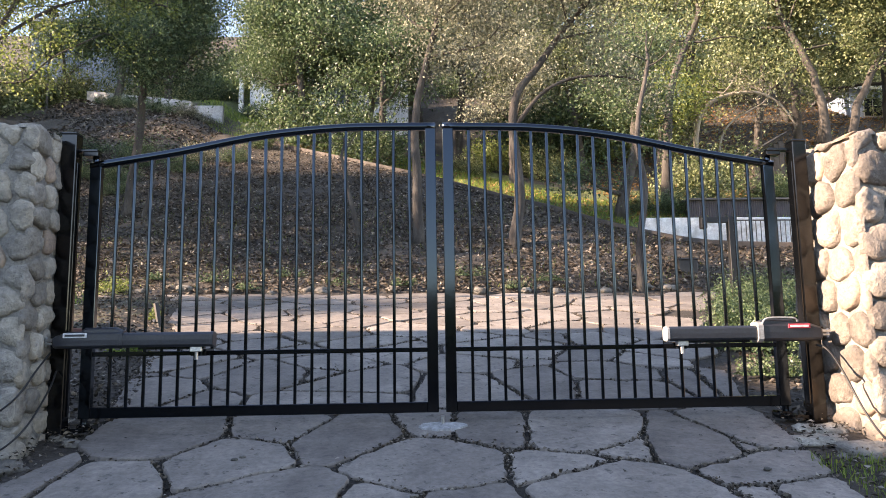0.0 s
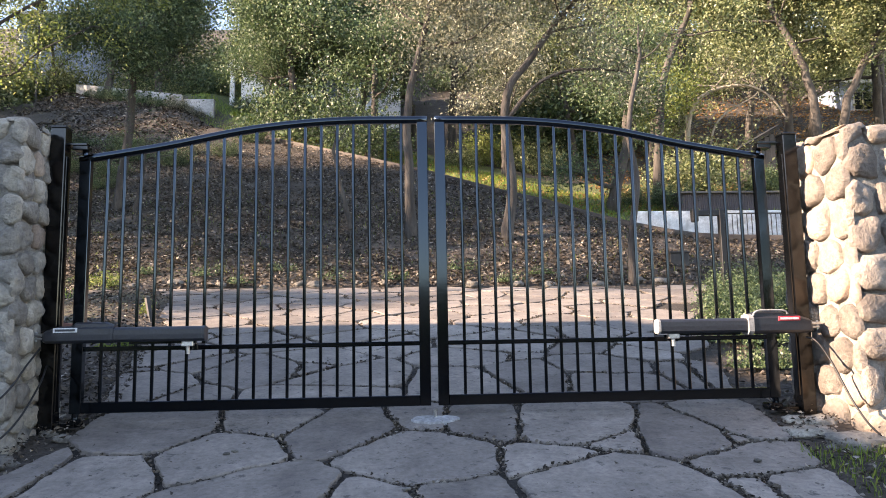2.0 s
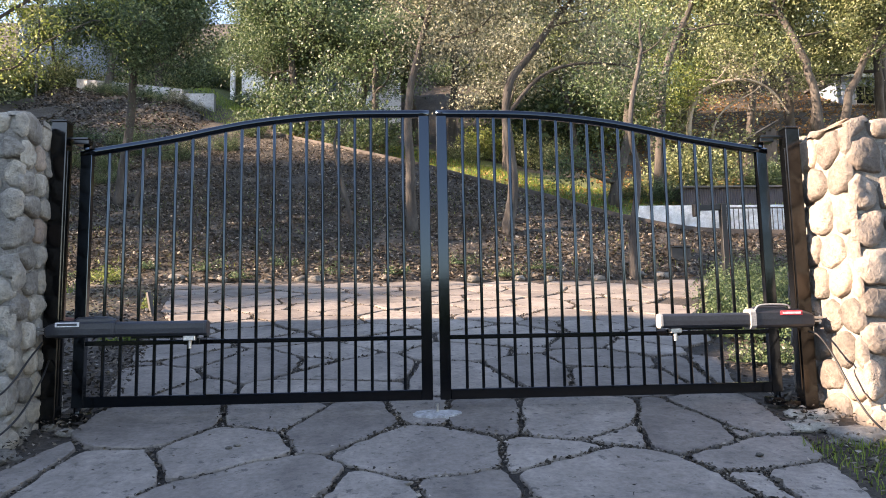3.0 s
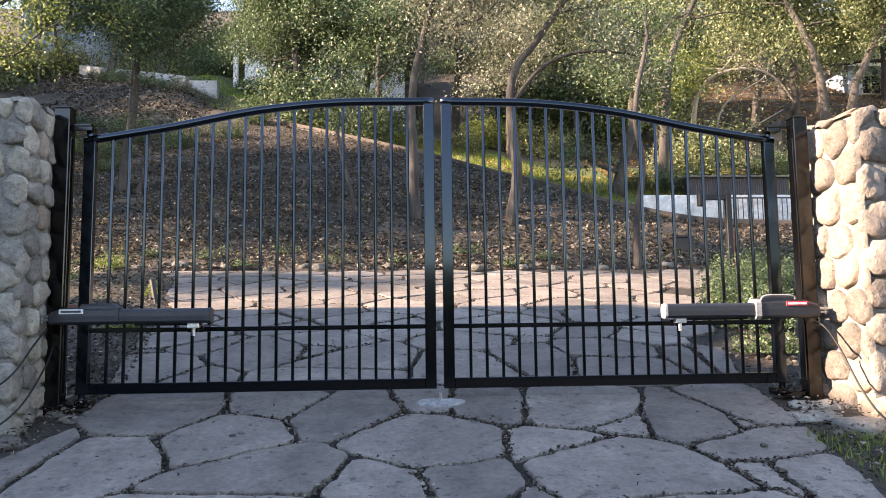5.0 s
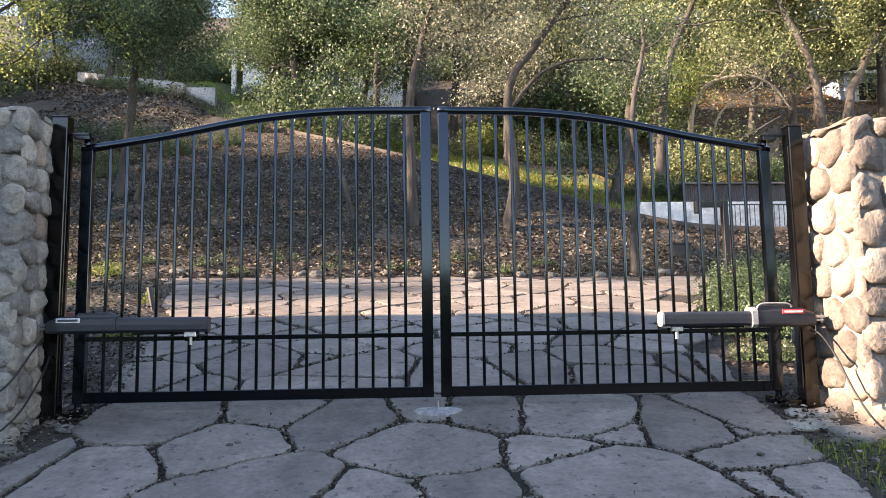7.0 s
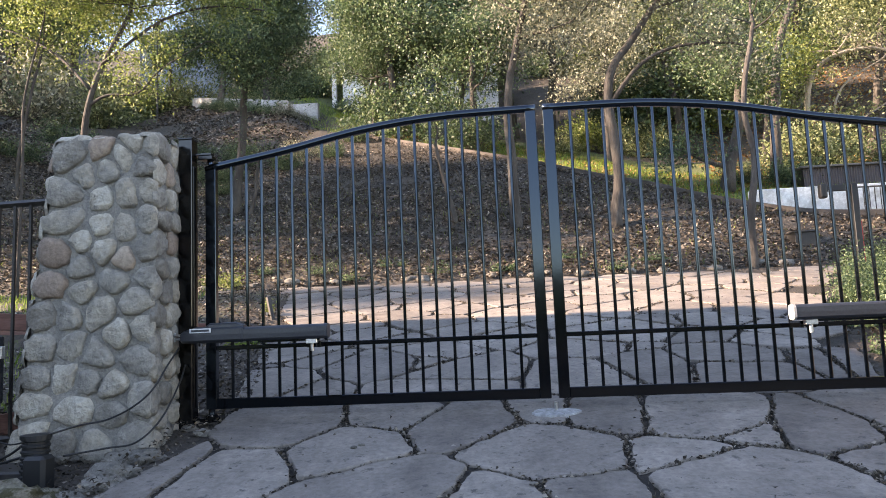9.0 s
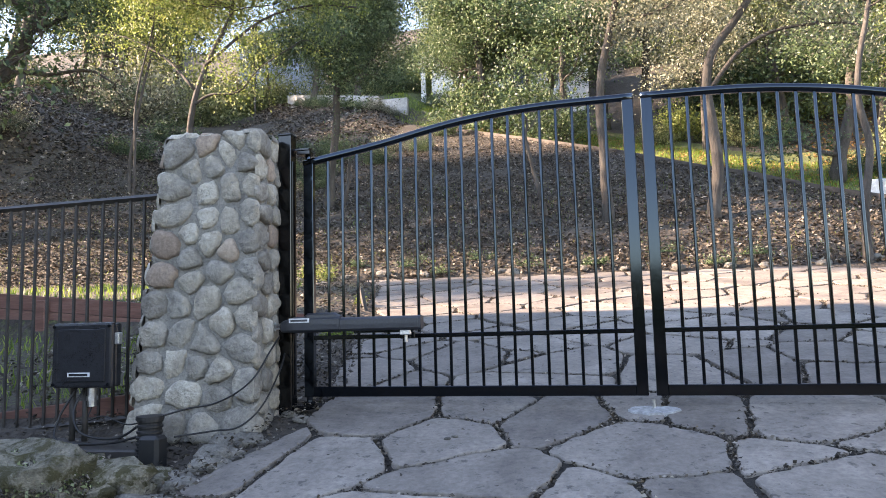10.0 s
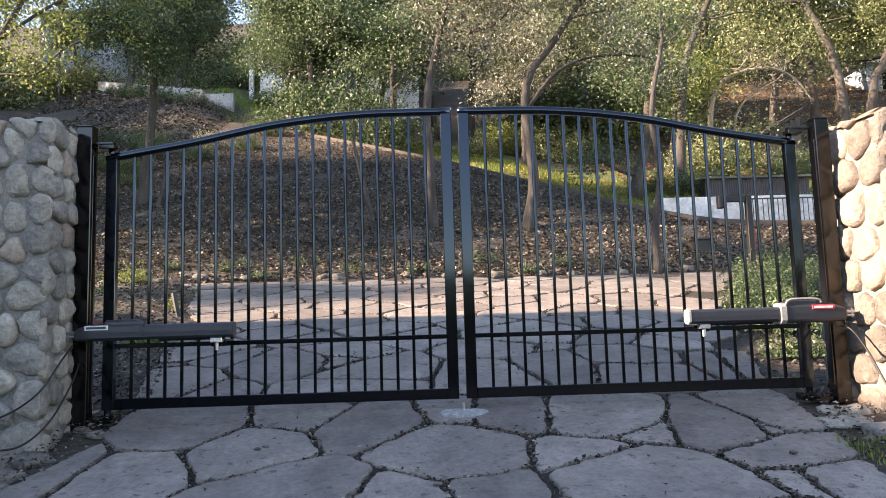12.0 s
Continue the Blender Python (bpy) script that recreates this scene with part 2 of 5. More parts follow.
# ---- building helpers ----


def mesh_of(name, bm, smooth=False):
    me = bpy.data.meshes.new(name)
    bm.to_mesh(me)
    bm.free()
    if smooth:
        me.polygons.foreach_set("use_smooth", [True] * len(me.polygons))
    return me


def part(name, bm, material, parent=None, label="", smooth=False):
    """Links a bmesh or a mesh, given in world metres, as one object; under a parent it is laid into the parent's frame."""
    me = bm if isinstance(bm, bpy.types.Mesh) else mesh_of(name, bm, smooth)
    if not me.materials:
        me.materials.append(material)
    ob = new(name, me)
    if parent:
        origin = Vector(parent.get("origin", (0, 0, 0)))
        if me.users == 1:
            me.transform(Matrix.Translation(-origin))
        ob.parent = parent
        ob["origin"] = tuple(origin)
    return tagged(ob, label)


def thing(name, at, label, category, group="", kind=""):
    ob = new(name)
    ob.empty_display_size = 0.1
    ob.location = at
    ob["origin"] = tuple(at)
    return tagged(ob, label, category, group, kind)


def block(bm, lo, hi, bevel=0.0, m=None, segments=1):
    lo, hi = Vector(lo), Vector(hi)
    geo = bmesh.ops.create_cube(bm, size=1.0)["verts"]
    bmesh.ops.scale(bm, vec=hi - lo, verts=geo)
    bmesh.ops.translate(bm, vec=(lo + hi) / 2, verts=geo)
    if bevel:
        edges = list({e for v in geo for e in v.link_edges})
        out = bmesh.ops.bevel(bm, geom=edges, offset=bevel, segments=segments, affect="EDGES", profile=0.5)
        geo = list({v for v in out["verts"]} | {v for v in geo if v.is_valid})
    if m is not None:
        bmesh.ops.transform(bm, matrix=m, verts=geo)
    return bm


def tube(bm, pts, radii, n=8, cap=True, flat=1.0):
    """A round tube along points; radii one number or one a point."""
    pts = [Vector(p) for p in pts]
    if isinstance(radii, (int, float)):
        radii = [radii] * len(pts)
    rings, side = [], None
    for i, p in enumerate(pts):
        d = (pts[min(i + 1, len(pts) - 1)] - pts[max(i - 1, 0)]).normalized()
        if side is None:
            side = d.cross(Vector((0, 0, 1)) if abs(d.z) < 0.9 else Vector((1, 0, 0))).normalized()
        side = (side - d * side.dot(d)).normalized()
        up = d.cross(side)
        rings.append([bm.verts.new(p + radii[i] * (math.cos(a) * side + flat * math.sin(a) * up))
                      for a in (2 * math.pi * k / n for k in range(n))])
    for a, b in zip(rings, rings[1:]):
        for k in range(n):
            bm.faces.new((a[k], a[(k + 1) % n], b[(k + 1) % n], b[k]))
    if cap:
        bm.faces.new(rings[0][::-1])
        bm.faces.new(rings[-1])
    return bm


def spline(pts, steps=8):
    """A smooth line through points."""
    pts = [Vector(p) for p in pts]
    ext = [2 * pts[0] - pts[1], *pts, 2 * pts[-1] - pts[-2]]
    out = []
    for i in range(1, len(ext) - 2):
        p0, p1, p2, p3 = ext[i - 1:i + 3]
        for k in range(steps):
            t = k / steps
            out.append(0.5 * (2 * p1 + (p2 - p0) * t + (2 * p0 - 5 * p1 + 4 * p2 - p3) * t * t + (3 * p1 - p0 - 3 * p2 + p3) * t ** 3))
    return out + [pts[-1]]


def cell(seed, others, outline, gap, weight=None):
    """The part of a convex outline that is nearer to seed than to the others, set back by half the gap."""
    poly = list(outline)
    sx, sy = seed
    near = sorted(others, key=lambda o: (o[0] - sx) ** 2 + (o[1] - sy) ** 2)[1:22]
    planes = []
    for ox, oy in near:
        dx, dy = ox - sx, oy - sy
        d = math.hypot(dx, dy)
        shift = (weight[seed] - weight[(ox, oy)]) / (2 * d) if weight else 0.0
        planes.append((dx / d, dy / d, (ox + sx) / 2 * dx / d + (oy + sy) / 2 * dy / d - gap / 2 + shift))
    for nx, ny, c in planes:
        poly = clip(poly, nx, ny, c)
        if len(poly) < 3:
            return []
    return poly


def clip(poly, nx, ny, c):
    out = []
    for (ax, ay), (bx, by) in zip(poly, poly[1:] + poly[:1]):
        da, db = ax * nx + ay * ny - c, bx * nx + by * ny - c
        if da <= 0:
            out.append((ax, ay))
        if da * db < 0:
            f = da / (da - db)
            out.append((ax + (bx - ax) * f, ay + (by - ay) * f))
    return out


def rounded(poly, times=2, q=0.25):
    for _ in range(times):
        out = []
        for (ax, ay), (bx, by) in zip(poly, poly[1:] + poly[:1]):
            out += [(ax + (bx - ax) * q, ay + (by - ay) * q), (ax + (bx - ax) * (1 - q), ay + (by - ay) * (1 - q))]
        poly = out
    return poly


def resample(poly, n):
    pts = [Vector((x, y)) for x, y in poly]
    lens = [(b - a).length for a, b in zip(pts, pts[1:] + pts[:1])]
    total, out, i, run = sum(lens), [], 0, 0.0
    for k in range(n):
        want = total * k / n
        while run + lens[i] < want and i < len(pts) - 1:
            run += lens[i]
            i += 1
        out.append(tuple(pts[i].lerp(pts[(i + 1) % len(pts)], min(1.0, (want - run) / max(lens[i], 1e-9)))))
    return out


# ---- the lie of the land ----
SLOPE = 0.18
KERB_X = (-40, -20, -12, -9.2, -5.5, -1.84, 0.48, 2.56, 3.8, 4.9, 5.96, 7.07, 12, 30)
KERB_Y = (48, 38, 31, 28, 23.8, 19.7, 17.0, 14.1, 12.7, 11.6, 10.8, 10.4, 9.6, 9.0)
LEFT_Y, LEFT_X = (-6, -1.0, -0.3, 0.5, 2.36, 4.5, 6.86, 7.8), (-2.5, -2.42, -2.24, -2.42, -2.87, -3.39, -4.0, -4.3)
RIGHT_Y, RIGHT_X = (-6, -1.5, -0.84, -0.3, 0.52, 2.07, 5.17, 7.3), (1.9, 2.0, 2.14, 2.2, 2.34, 2.84, 4.03, 5.2)


def foot(x):
    return 7.65 - 0.06 * np.clip(x, -30, 12)


def land(x, y):
    """Height of the bare ground."""
    x, y = np.asarray(x, float), np.asarray(y, float)
    f, k = foot(x), np.interp(x, KERB_X, KERB_Y)
    z = SLOPE * np.clip(y, -6, f) + 0.04 * np.minimum(y + 6, 0)
    z = z + (0.45 - 0.023 * np.clip(x - 3.5, 0, 3)) * np.clip(np.minimum(y, k) - f, 0, None)
    up = np.clip(y - k, 0, None)
    z = z + 0.05 * np.minimum(up, 1.5) + 0.36 * np.clip(up - 1.5, 0, 13) + 0.56 * np.clip(up - 14.5, 0, 60) + 0.1 * np.clip(up - 74.5, 0, None)
    # the bed behind the timber wall beside the drive
    edge = np.interp(y, LEFT_Y, LEFT_X)
    wall_top = 0.645 + np.clip(-2.85 - x, 0, 9) * 0.085
    bed = wall_top + (SLOPE * f - wall_top) * np.clip((y - 3.05) / 4.4, 0, 1) - 0.03
    w = np.clip((edge - x) / 0.5, 0, 1) * np.clip((y - 3.05) / 0.06, 0, 1) * (y < f)
    z = np.where(bed > z, z + (bed - z) * w, z)
    # the ground falls away left of the pillar, in front of the low wall
    w = np.clip((-3.6 - x) / 4, 0, 1) * np.clip((-0.1 - y) / 0.3, 0, 1)
    z = z - 0.25 * w
    # unseen bank added to the west, street side, to keep sun off the drive
    b = np.clip((-8.5 - x) / 4.5, 0, 1)
    bank = 6.4 * b * b * (3 - 2 * b) * np.clip((4.0 - y) / 2.4, 0, 1) * np.clip((y + 21) / 5, 0, 1)
    z = np.maximum(z, bank + np.minimum(z, 0))
    # steeper flank to the west, and the lawn in front of the white house
    q = np.clip(-x - 0.62 * (y + 4.8), 0, 10)
    z = z + 0.45 * q * np.clip((y - f) / 6, 0, 1)
    z = z + 0.95 * np.clip((up - 0.3) / 2.5, 0, 1) * np.clip((-1 - x) / 3, 0, 1) * np.clip((x + 16) / 3, 0, 1)
    z = z + 0.75 * np.clip((y - k + 6) / 5, 0, 1) * np.clip((x + 24) / 3, 0, 1) * np.clip((-9.5 - x) / 2, 0, 1)
    z = z - 0.09 * np.clip((x + 5.2) / 0.6, 0, 1) * np.clip((-2.5 - x) / 0.4, 0, 1) * np.clip((-0.25 - y) / 0.3, 0, 1) * np.clip((y + 2.2) / 0.5, 0, 1)
    # unseen far ridge, added behind the walk to darken the gate's low reflections
    return z + 7.5 * np.clip((-22 - y) / 30, 0, 1)


def land1(x, y):
    return float(land(x, y))


def spread(lo, hi, fine_lo, fine_hi, fine, coarse):
    return np.concatenate([np.arange(lo, fine_lo, coarse), np.arange(fine_lo, fine_hi, fine), np.arange(fine_hi, hi + coarse, coarse)])


gx, gy = spread(-120, 120, -18, 18, 0.3, 3.0), spread(-70, 150, -5, 30, 0.3, 3.0)
GX, GY = np.meshgrid(gx, gy)
GZ = land(GX, GY)
rough_n = np.array([noise.noise((x * 0.8, y * 0.8, 0)) + 0.4 * noise.noise((x * 2.7, y * 2.7, 3)) for x, y in zip(GX.ravel(), GY.ravel())]).reshape(GX.shape)
on_drive = (GX > np.interp(GY, LEFT_Y, LEFT_X) - 0.3) & (GX < np.interp(GY, RIGHT_Y, RIGHT_X) + 0.3) & (GY < foot(GX) + 0.1)
GZ = GZ + np.where(on_drive, -0.03, 0.09 * rough_n * np.clip((GY - 2) / 8, 0.25, 1))
verts = np.stack([GX, GY, GZ], -1).reshape(-1, 3)
nx_, ny_ = len(gx), len(gy)
ii = np.arange(nx_ * ny_).reshape(ny_, nx_)
quads = np.stack([ii[:-1, :-1], ii[:-1, 1:], ii[1:, 1:], ii[1:, :-1]], -1).reshape(-1, 4)


def quick_mesh(name, verts, quads, material, smooth=False):
    me = bpy.data.meshes.new(name)
    me.vertices.add(len(verts))
    me.vertices.foreach_set("co", np.asarray(verts, np.float32).ravel())
    me.loops.add(quads.size)
    me.loops.foreach_set("vertex_index", np.asarray(quads, np.int32).ravel())
    me.polygons.add(len(quads))
    me.polygons.foreach_set("loop_start", np.arange(0, quads.size, quads.shape[1], dtype=np.int32))
    if smooth:
        me.polygons.foreach_set("use_smooth", np.ones(len(quads), bool))
    me.materials.append(material)
    me.update(calc_edges=True)
    return me


ground_mesh = quick_mesh("ground", verts, quads, GROUND, True)
beyond = GY.ravel() - np.interp(GX.ravel(), KERB_X, KERB_Y)
turf = np.where((beyond > 2.0) & (beyond < 12), 0.43, 0.05)
turf = np.where((GX.ravel() < -3.6) & (GY.ravel() > 0) & (GY.ravel() < 7), 0.27, turf)
turf = np.where((GX.ravel() < -4) & (GY.ravel() > 8) & (beyond < 0), 0.22, turf)
layer = ground_mesh.attributes.new("turf", "FLOAT", "POINT")
layer.data.foreach_set("value", turf.astype(np.float32))
tagged(new("ground", ground_mesh), "brown hillside of leaf mould, soil and patches of turf", "ground", kind="structure")


def drop_on(x, y, lift=0.0):
    return Vector((x, y, land1(x, y) + lift))


def scatter(name, xs, ys, size, material, label, category, flat=0.35, lift=0.015, seed=1, width=0.5):
    """Small leaves lying about on the ground, one joined piece of stuff."""
    rng = np.random.default_rng(seed)
    n = len(xs)
    c = np.stack([xs, ys, land(xs, ys) + lift + rng.uniform(0, 0.05, n)], -1)
    return tagged(new(name, leaf_mesh(name, c, size, material, rng, flat, width)), label, category, kind="stuff")


def leaf_mesh(name, c, size, material, rng, flat=1.0, width=0.5):
    n = len(c)
    a = rng.normal(size=(n, 3))
    a[:, 2] *= flat
    a /= np.linalg.norm(a, axis=1, keepdims=True)
    b = rng.normal(size=(n, 3))
    b[:, 2] *= flat
    b -= a * (a * b).sum(1, keepdims=True)
    b /= np.linalg.norm(b, axis=1, keepdims=True) + 1e-9
    s = size * rng.uniform(0.6, 1.3, (n, 1))
    tip = np.cross(a, b) * s * 0.18
    v = np.stack([c - a * s * 0.5, c + b * s * width * 0.5 + tip, c + a * s * 0.5, c - b * s * width * 0.5 + tip], 1).reshape(-1, 3)
    return quick_mesh(name, v, np.arange(4 * n).reshape(-1, 4), material)


# ---- gate ----
HALF_GAP, LEAF_W, BAR_Y = 0.025, 2.40, 0.05
STILE, RAIL_TOP = 0.075, 0.055


def arch(u):
    """Top line of a leaf, from its hinge (0) to where the leaves meet (1)."""
    return 1.82 + 0.285 * float(np.interp(u, np.linspace(0, 1, 21), ARCH))


_k = spline([(0, 0, 0), (0.24, 0.34, 0), (0.48, 0.75, 0), (0.72, 0.965, 0), (1, 1, 0)], 12)
ARCH = np.interp(np.linspace(0, 1, 21), [p.x for p in _k], [p.y for p in _k])


# moulded section of the top rail: bellied sides, round shoulders, flat foot
RAIL = [(BAR_Y / 2 - (BAR_Y / 2 + 0.006) * math.copysign(abs(math.cos(a)) ** 0.7, math.cos(a)), -0.019 + 0.027 * math.copysign(abs(math.sin(a)) ** 0.7, math.sin(a)))
        for a in (2 * math.pi * k / 20 for k in range(20))]


def gate_leaf(side):
    """side -1: hinged at -x, +1: at +x. The leaf stands in the plane y = 0, its face towards the street."""
    hinge, meet = side * (HALF_GAP + LEAF_W), side * HALF_GAP
    xs = lambda u: hinge + (meet - hinge) * u
    g = thing("gate_leaf", (hinge, 0, 0.08), "black gloss steel driveway gate leaf with arched top, closed", "gate", "leaves of the driveway gate")

    def bar(name, x0, x1, z0, z1, y0=0.0, y1=BAR_Y, bevel=0.003, segments=1):
        return part(name, block(bmesh.new(), (min(x0, x1), y0, z0), (max(x0, x1), y1, z1), bevel, None, segments), BLACK, g)

    inset = STILE / LEAF_W
    bar("hinge_stile", xs(0), xs(inset), 0.08, arch(0.01) - 0.01)
    bar("meeting_stile", xs(1 - inset), xs(1), 0.08, arch(1) - 0.012)
    bar("bottom_rail", xs(inset), xs(1 - inset), 0.08, 0.15, 0.002, BAR_Y - 0.002)
    bar("middle_rail", xs(inset), xs(1 - inset), 0.487, 0.517, 0.006, BAR_Y - 0.006)
    bm = bmesh.new()
    us = [i / 24 for i in range(25)]
    rows = []
    for i, u in enumerate(us):
        z = arch(u)
        rows.append([bm.verts.new((xs(u), y, z + dz)) for y, dz in RAIL])
    for a, b in zip(rows, rows[1:]):
        for k in range(len(RAIL)):
            bm.faces.new((a[k], a[(k + 1) % len(RAIL)], b[(k + 1) % len(RAIL)], b[k]))
    bm.faces.new(rows[0][::-1])
    bm.faces.new(rows[-1])
    bmesh.ops.recalc_face_normals(bm, faces=bm.faces)
    part("arched_top_rail", bm, BLACK, g, smooth=True)
    n = 19
    for i in range(n):
        u = inset + (1 - 2 * inset) * (i + 1) / (n + 1)
        x = xs(u)
        bar("picket", x - 0.0105, x + 0.0105, 0.149, arch(u) - 0.03, 0.014, 0.035, 0.0062, 2)
    # bracket that the opener pushes
    x = side * 1.6
    bar("opener_bracket", x - 0.05, x + 0.05, 0.486, 0.53, -0.16, 0.004, 0.002)
    # hinge pins
    for z0, z1 in ((1.79, 1.86), (0.03, 0.085)):
        bm = bmesh.new()
        tube(bm, [(hinge + side * -0.03, 0.025, z0), (hinge + side * -0.03, 0.025, z1)], 0.022, 12)
        part("hinge_pin", bm, BLACK, g, smooth=False)
    return g


def gate_post(side, x, top):
    p = thing("gate_post", (x, -0.05, 0), "square black gloss steel gate post with a flat cap", "gate post", "posts of the driveway gate")
    part("shaft", block(bmesh.new(), (x - 0.05, -0.1, -0.15), (x + 0.05, 0.0, top - 0.012), 0.005), BLACK_POST, p)
    part("cap", block(bmesh.new(), (x - 0.053, -0.103, top - 0.012), (x + 0.053, 0.003, top), 0.004), BLACK_POST, p)
    inner = x - side * 0.05
    end = side * (HALF_GAP + LEAF_W) - side * 0.07
    bm = bmesh.new()
    block(bm, (min(inner, end), -0.06, 1.885), (max(inner, end), -0.005, 1.9), 0.002)
    block(bm, (min(end, end + side * 0.1), -0.05, 1.855), (max(end, end + side * 0.1), 0.03, 1.886), 0.004)
    part("top_hinge_arm", bm, BLACK_POST, p)
    bm = bmesh.new()
    block(bm, (min(inner, end), -0.07, -0.005), (max(inner, end), 0.04, 0.025), 0.003)
    block(bm, (end - 0.05, -0.06, 0.0), (end + 0.05, 0.05, 0.05), 0.01)
    part("bottom_hinge_arm", bm, BLACK_POST, p)
    bm = bmesh.new()
    block(bm, (min(inner, inner - side * 0.012), -0.09, 0.1), (max(inner, inner - side * 0.012), -0.05, 1.8), 0.002)
    part("stop_strip", bm, BLACK_POST, p)
    return p


gate_leaf(-1)
gate_leaf(1)
gate_post(-1, -2.53, 2.01)
gate_post(1, 2.569, 1.955)


def fluted(bm, rings, n=28):
    """A soft-cornered extrusion with shallow flutes; rings: x, y, z of the centre, half depth, height above and below."""
    loops = []
    for x, y, z, w, up, down in rings:
        loop = []
        for k in range(n):
            a = 2 * math.pi * k / n
            ca, sa = math.cos(a), math.sin(a)
            f = 1.04 if k % 4 == 0 else 1.0
            loop.append(bm.verts.new((x, y + math.copysign(abs(ca) ** 0.55, ca) * w * f, z + math.copysign(abs(sa) ** 0.55, sa) * (up if sa > 0 else down) * f)))
        loops.append(loop)
    for a, b in zip(loops, loops[1:]):
        for k in range(n):
            bm.faces.new((a[k], a[(k + 1) % n], b[(k + 1) % n], b[k]))
    bm.faces.new(loops[0])
    bm.faces.new(loops[-1])
    bmesh.ops.recalc_face_normals(bm, faces=bm.faces)
    return bm


def gate_opener(side, x_back, x_front, z, up, label, tag_mat, bar_mat, loose):
    """A linear gate opener: motor housing at the post, ram tube towards the middle of the leaf. up: half height of the housing."""
    y = -0.2
    o = thing("gate_opener", (x_back, y, z), label, "gate opener", "openers of the driveway gate")
    s = 1 if x_front > x_back else -1
    mid = x_back + s * 0.43
    part("ram_tube", fluted(bmesh.new(), [(mid - s * 0.02, y, z - 0.004, 0.045, 0.047, 0.047), (x_front - s * 0.02, y, z - 0.004, 0.045, 0.047, 0.047)]), ARM_GREY, o)
    part("end_cap", fluted(bmesh.new(), [(x_front - s * 0.019, y, z - 0.004, 0.047, 0.049, 0.049), (x_front - s * 0.004, y, z - 0.004, 0.047, 0.049, 0.049),
                                         (x_front, y, z - 0.004, 0.041, 0.043, 0.043)]), COLLAR if side > 0 else ARM_GREY, o)
    part("motor_housing", fluted(bmesh.new(), [(x_back, y, z - 0.012, 0.036, up * 0.5, up * 0.6), (x_back + s * 0.015, y, z - 0.008, 0.048, up * 0.66, up * 0.8),
                                               (x_back + s * 0.10, y, z, 0.053, up * 0.98, up), (mid, y, z, 0.054, up, up)]), ARM_GREY, o)
    lid0, lid1 = x_back + s * 0.17, mid + s * 0.01
    part("release_lid", fluted(bmesh.new(), [(lid0, y, z + up * 0.8, 0.03, 0.012, 0.02), (lid0 + s * 0.03, y, z + up * 0.8, 0.04, 0.034, 0.02),
                                             (lid1 - s * 0.05, y, z + up * 0.8, 0.042, 0.036, 0.02), (lid1, y, z + up * 0.8, 0.034, 0.014, 0.02)]), ARM_GREY, o)
    if side > 0:
        bm = bmesh.new()
        tube(bm, spline([(mid - s * 0.012, y - 0.046, z + up * 0.85), (mid - s * 0.035, y - 0.046, z + up + 0.022), (mid - s * 0.09, y - 0.045, z + up + 0.032),
                         (lid0 + s * 0.03, y - 0.044, z + up + 0.028), (lid0, y - 0.04, z + up + 0.004)], 5), 0.007, 8)
        part("release_handle", bm, COLLAR, o, "pale grey release handle", True)
        part("collar", fluted(bmesh.new(), [(mid - 0.02, y, z, 0.06, up + 0.006, up + 0.006), (mid + 0.016, y, z, 0.06, up + 0.006, up + 0.006)]), COLLAR, o, "pale grey plastic collar")
    else:
        part("collar", fluted(bmesh.new(), [(mid - 0.012, y, z, 0.056, up + 0.002, up + 0.002), (mid + 0.012, y, z, 0.05, up - 0.002, up - 0.002)]), ARM_GREY, o)
    bm = bmesh.new()
    block(bm, (min(mid, x_front) + 0.1, y - 0.012, z - 0.066), (max(mid, x_front) - 0.06, y + 0.012, z - 0.046), 0.003)
    part("track_strip", bm, BLACK, o)
    # clevis and pin at the post, bolt under the ram
    bm = bmesh.new()
    tube(bm, [(x_back - s * 0.075, y, z + 0.002), (x_back + s * 0.02, y, z + 0.002)], 0.011, 10)
    tube(bm, [(x_back - s * 0.065, y, z - 0.022), (x_back + s * 0.02, y, z - 0.022)], 0.008, 10)
    tube(bm, [(x_back - s * 0.055, y, z - 0.04), (x_back - s * 0.055, y, z + 0.02)], 0.007, 8)
    part("clevis_pin", bm, STEEL, o, "bright steel clevis pin")
    bm = bmesh.new()
    xb = side * 1.6
    block(bm, (xb - 0.038, y - 0.022, z - 0.085), (xb + 0.038, y + 0.022, z - 0.052), 0.004)
    tube(bm, [(xb, y, z - 0.135), (xb, y, z - 0.06)], 0.012, 10)
    part("pivot_bolt", bm, STEEL, o, "bright steel pivot bolt")
    # mounting bracket back to the post
    bm = bmesh.new()
    for z0 in (z - 0.05, z + 0.02):
        block(bm, (min(x_back - s * 0.02, x_back + s * 0.03), y - 0.01, z0), (max(x_back - s * 0.02, x_back + s * 0.03), -0.06, z0 + 0.011), 0.002)
    part("post_bracket", bm, BLACK_POST, o)
    # maker's plate: a plain panel with bars in place of lettering
    c = x_back + s * loose
    tagp = part("maker_plate", block(bmesh.new(), (c - 0.075, y - 0.0605, z + up - 0.04), (c + 0.075, y - 0.054, z + up - 0.010), 0.002), tag_mat, o,
                "small maker's plate with a line of lettering as a bar")
    part("lettering_bar", block(bmesh.new(), (c - 0.062, y - 0.062, z + up - 0.032), (c + 0.062, y - 0.0605, z + up - 0.018)), bar_mat, tagp)
    return o


gate_opener(-1, -2.50, -1.484, 0.598, 0.054, "dark blue-grey linear gate opener in shade, mounted on the gate post", LABEL_W, ARM_GREY, 0.15)
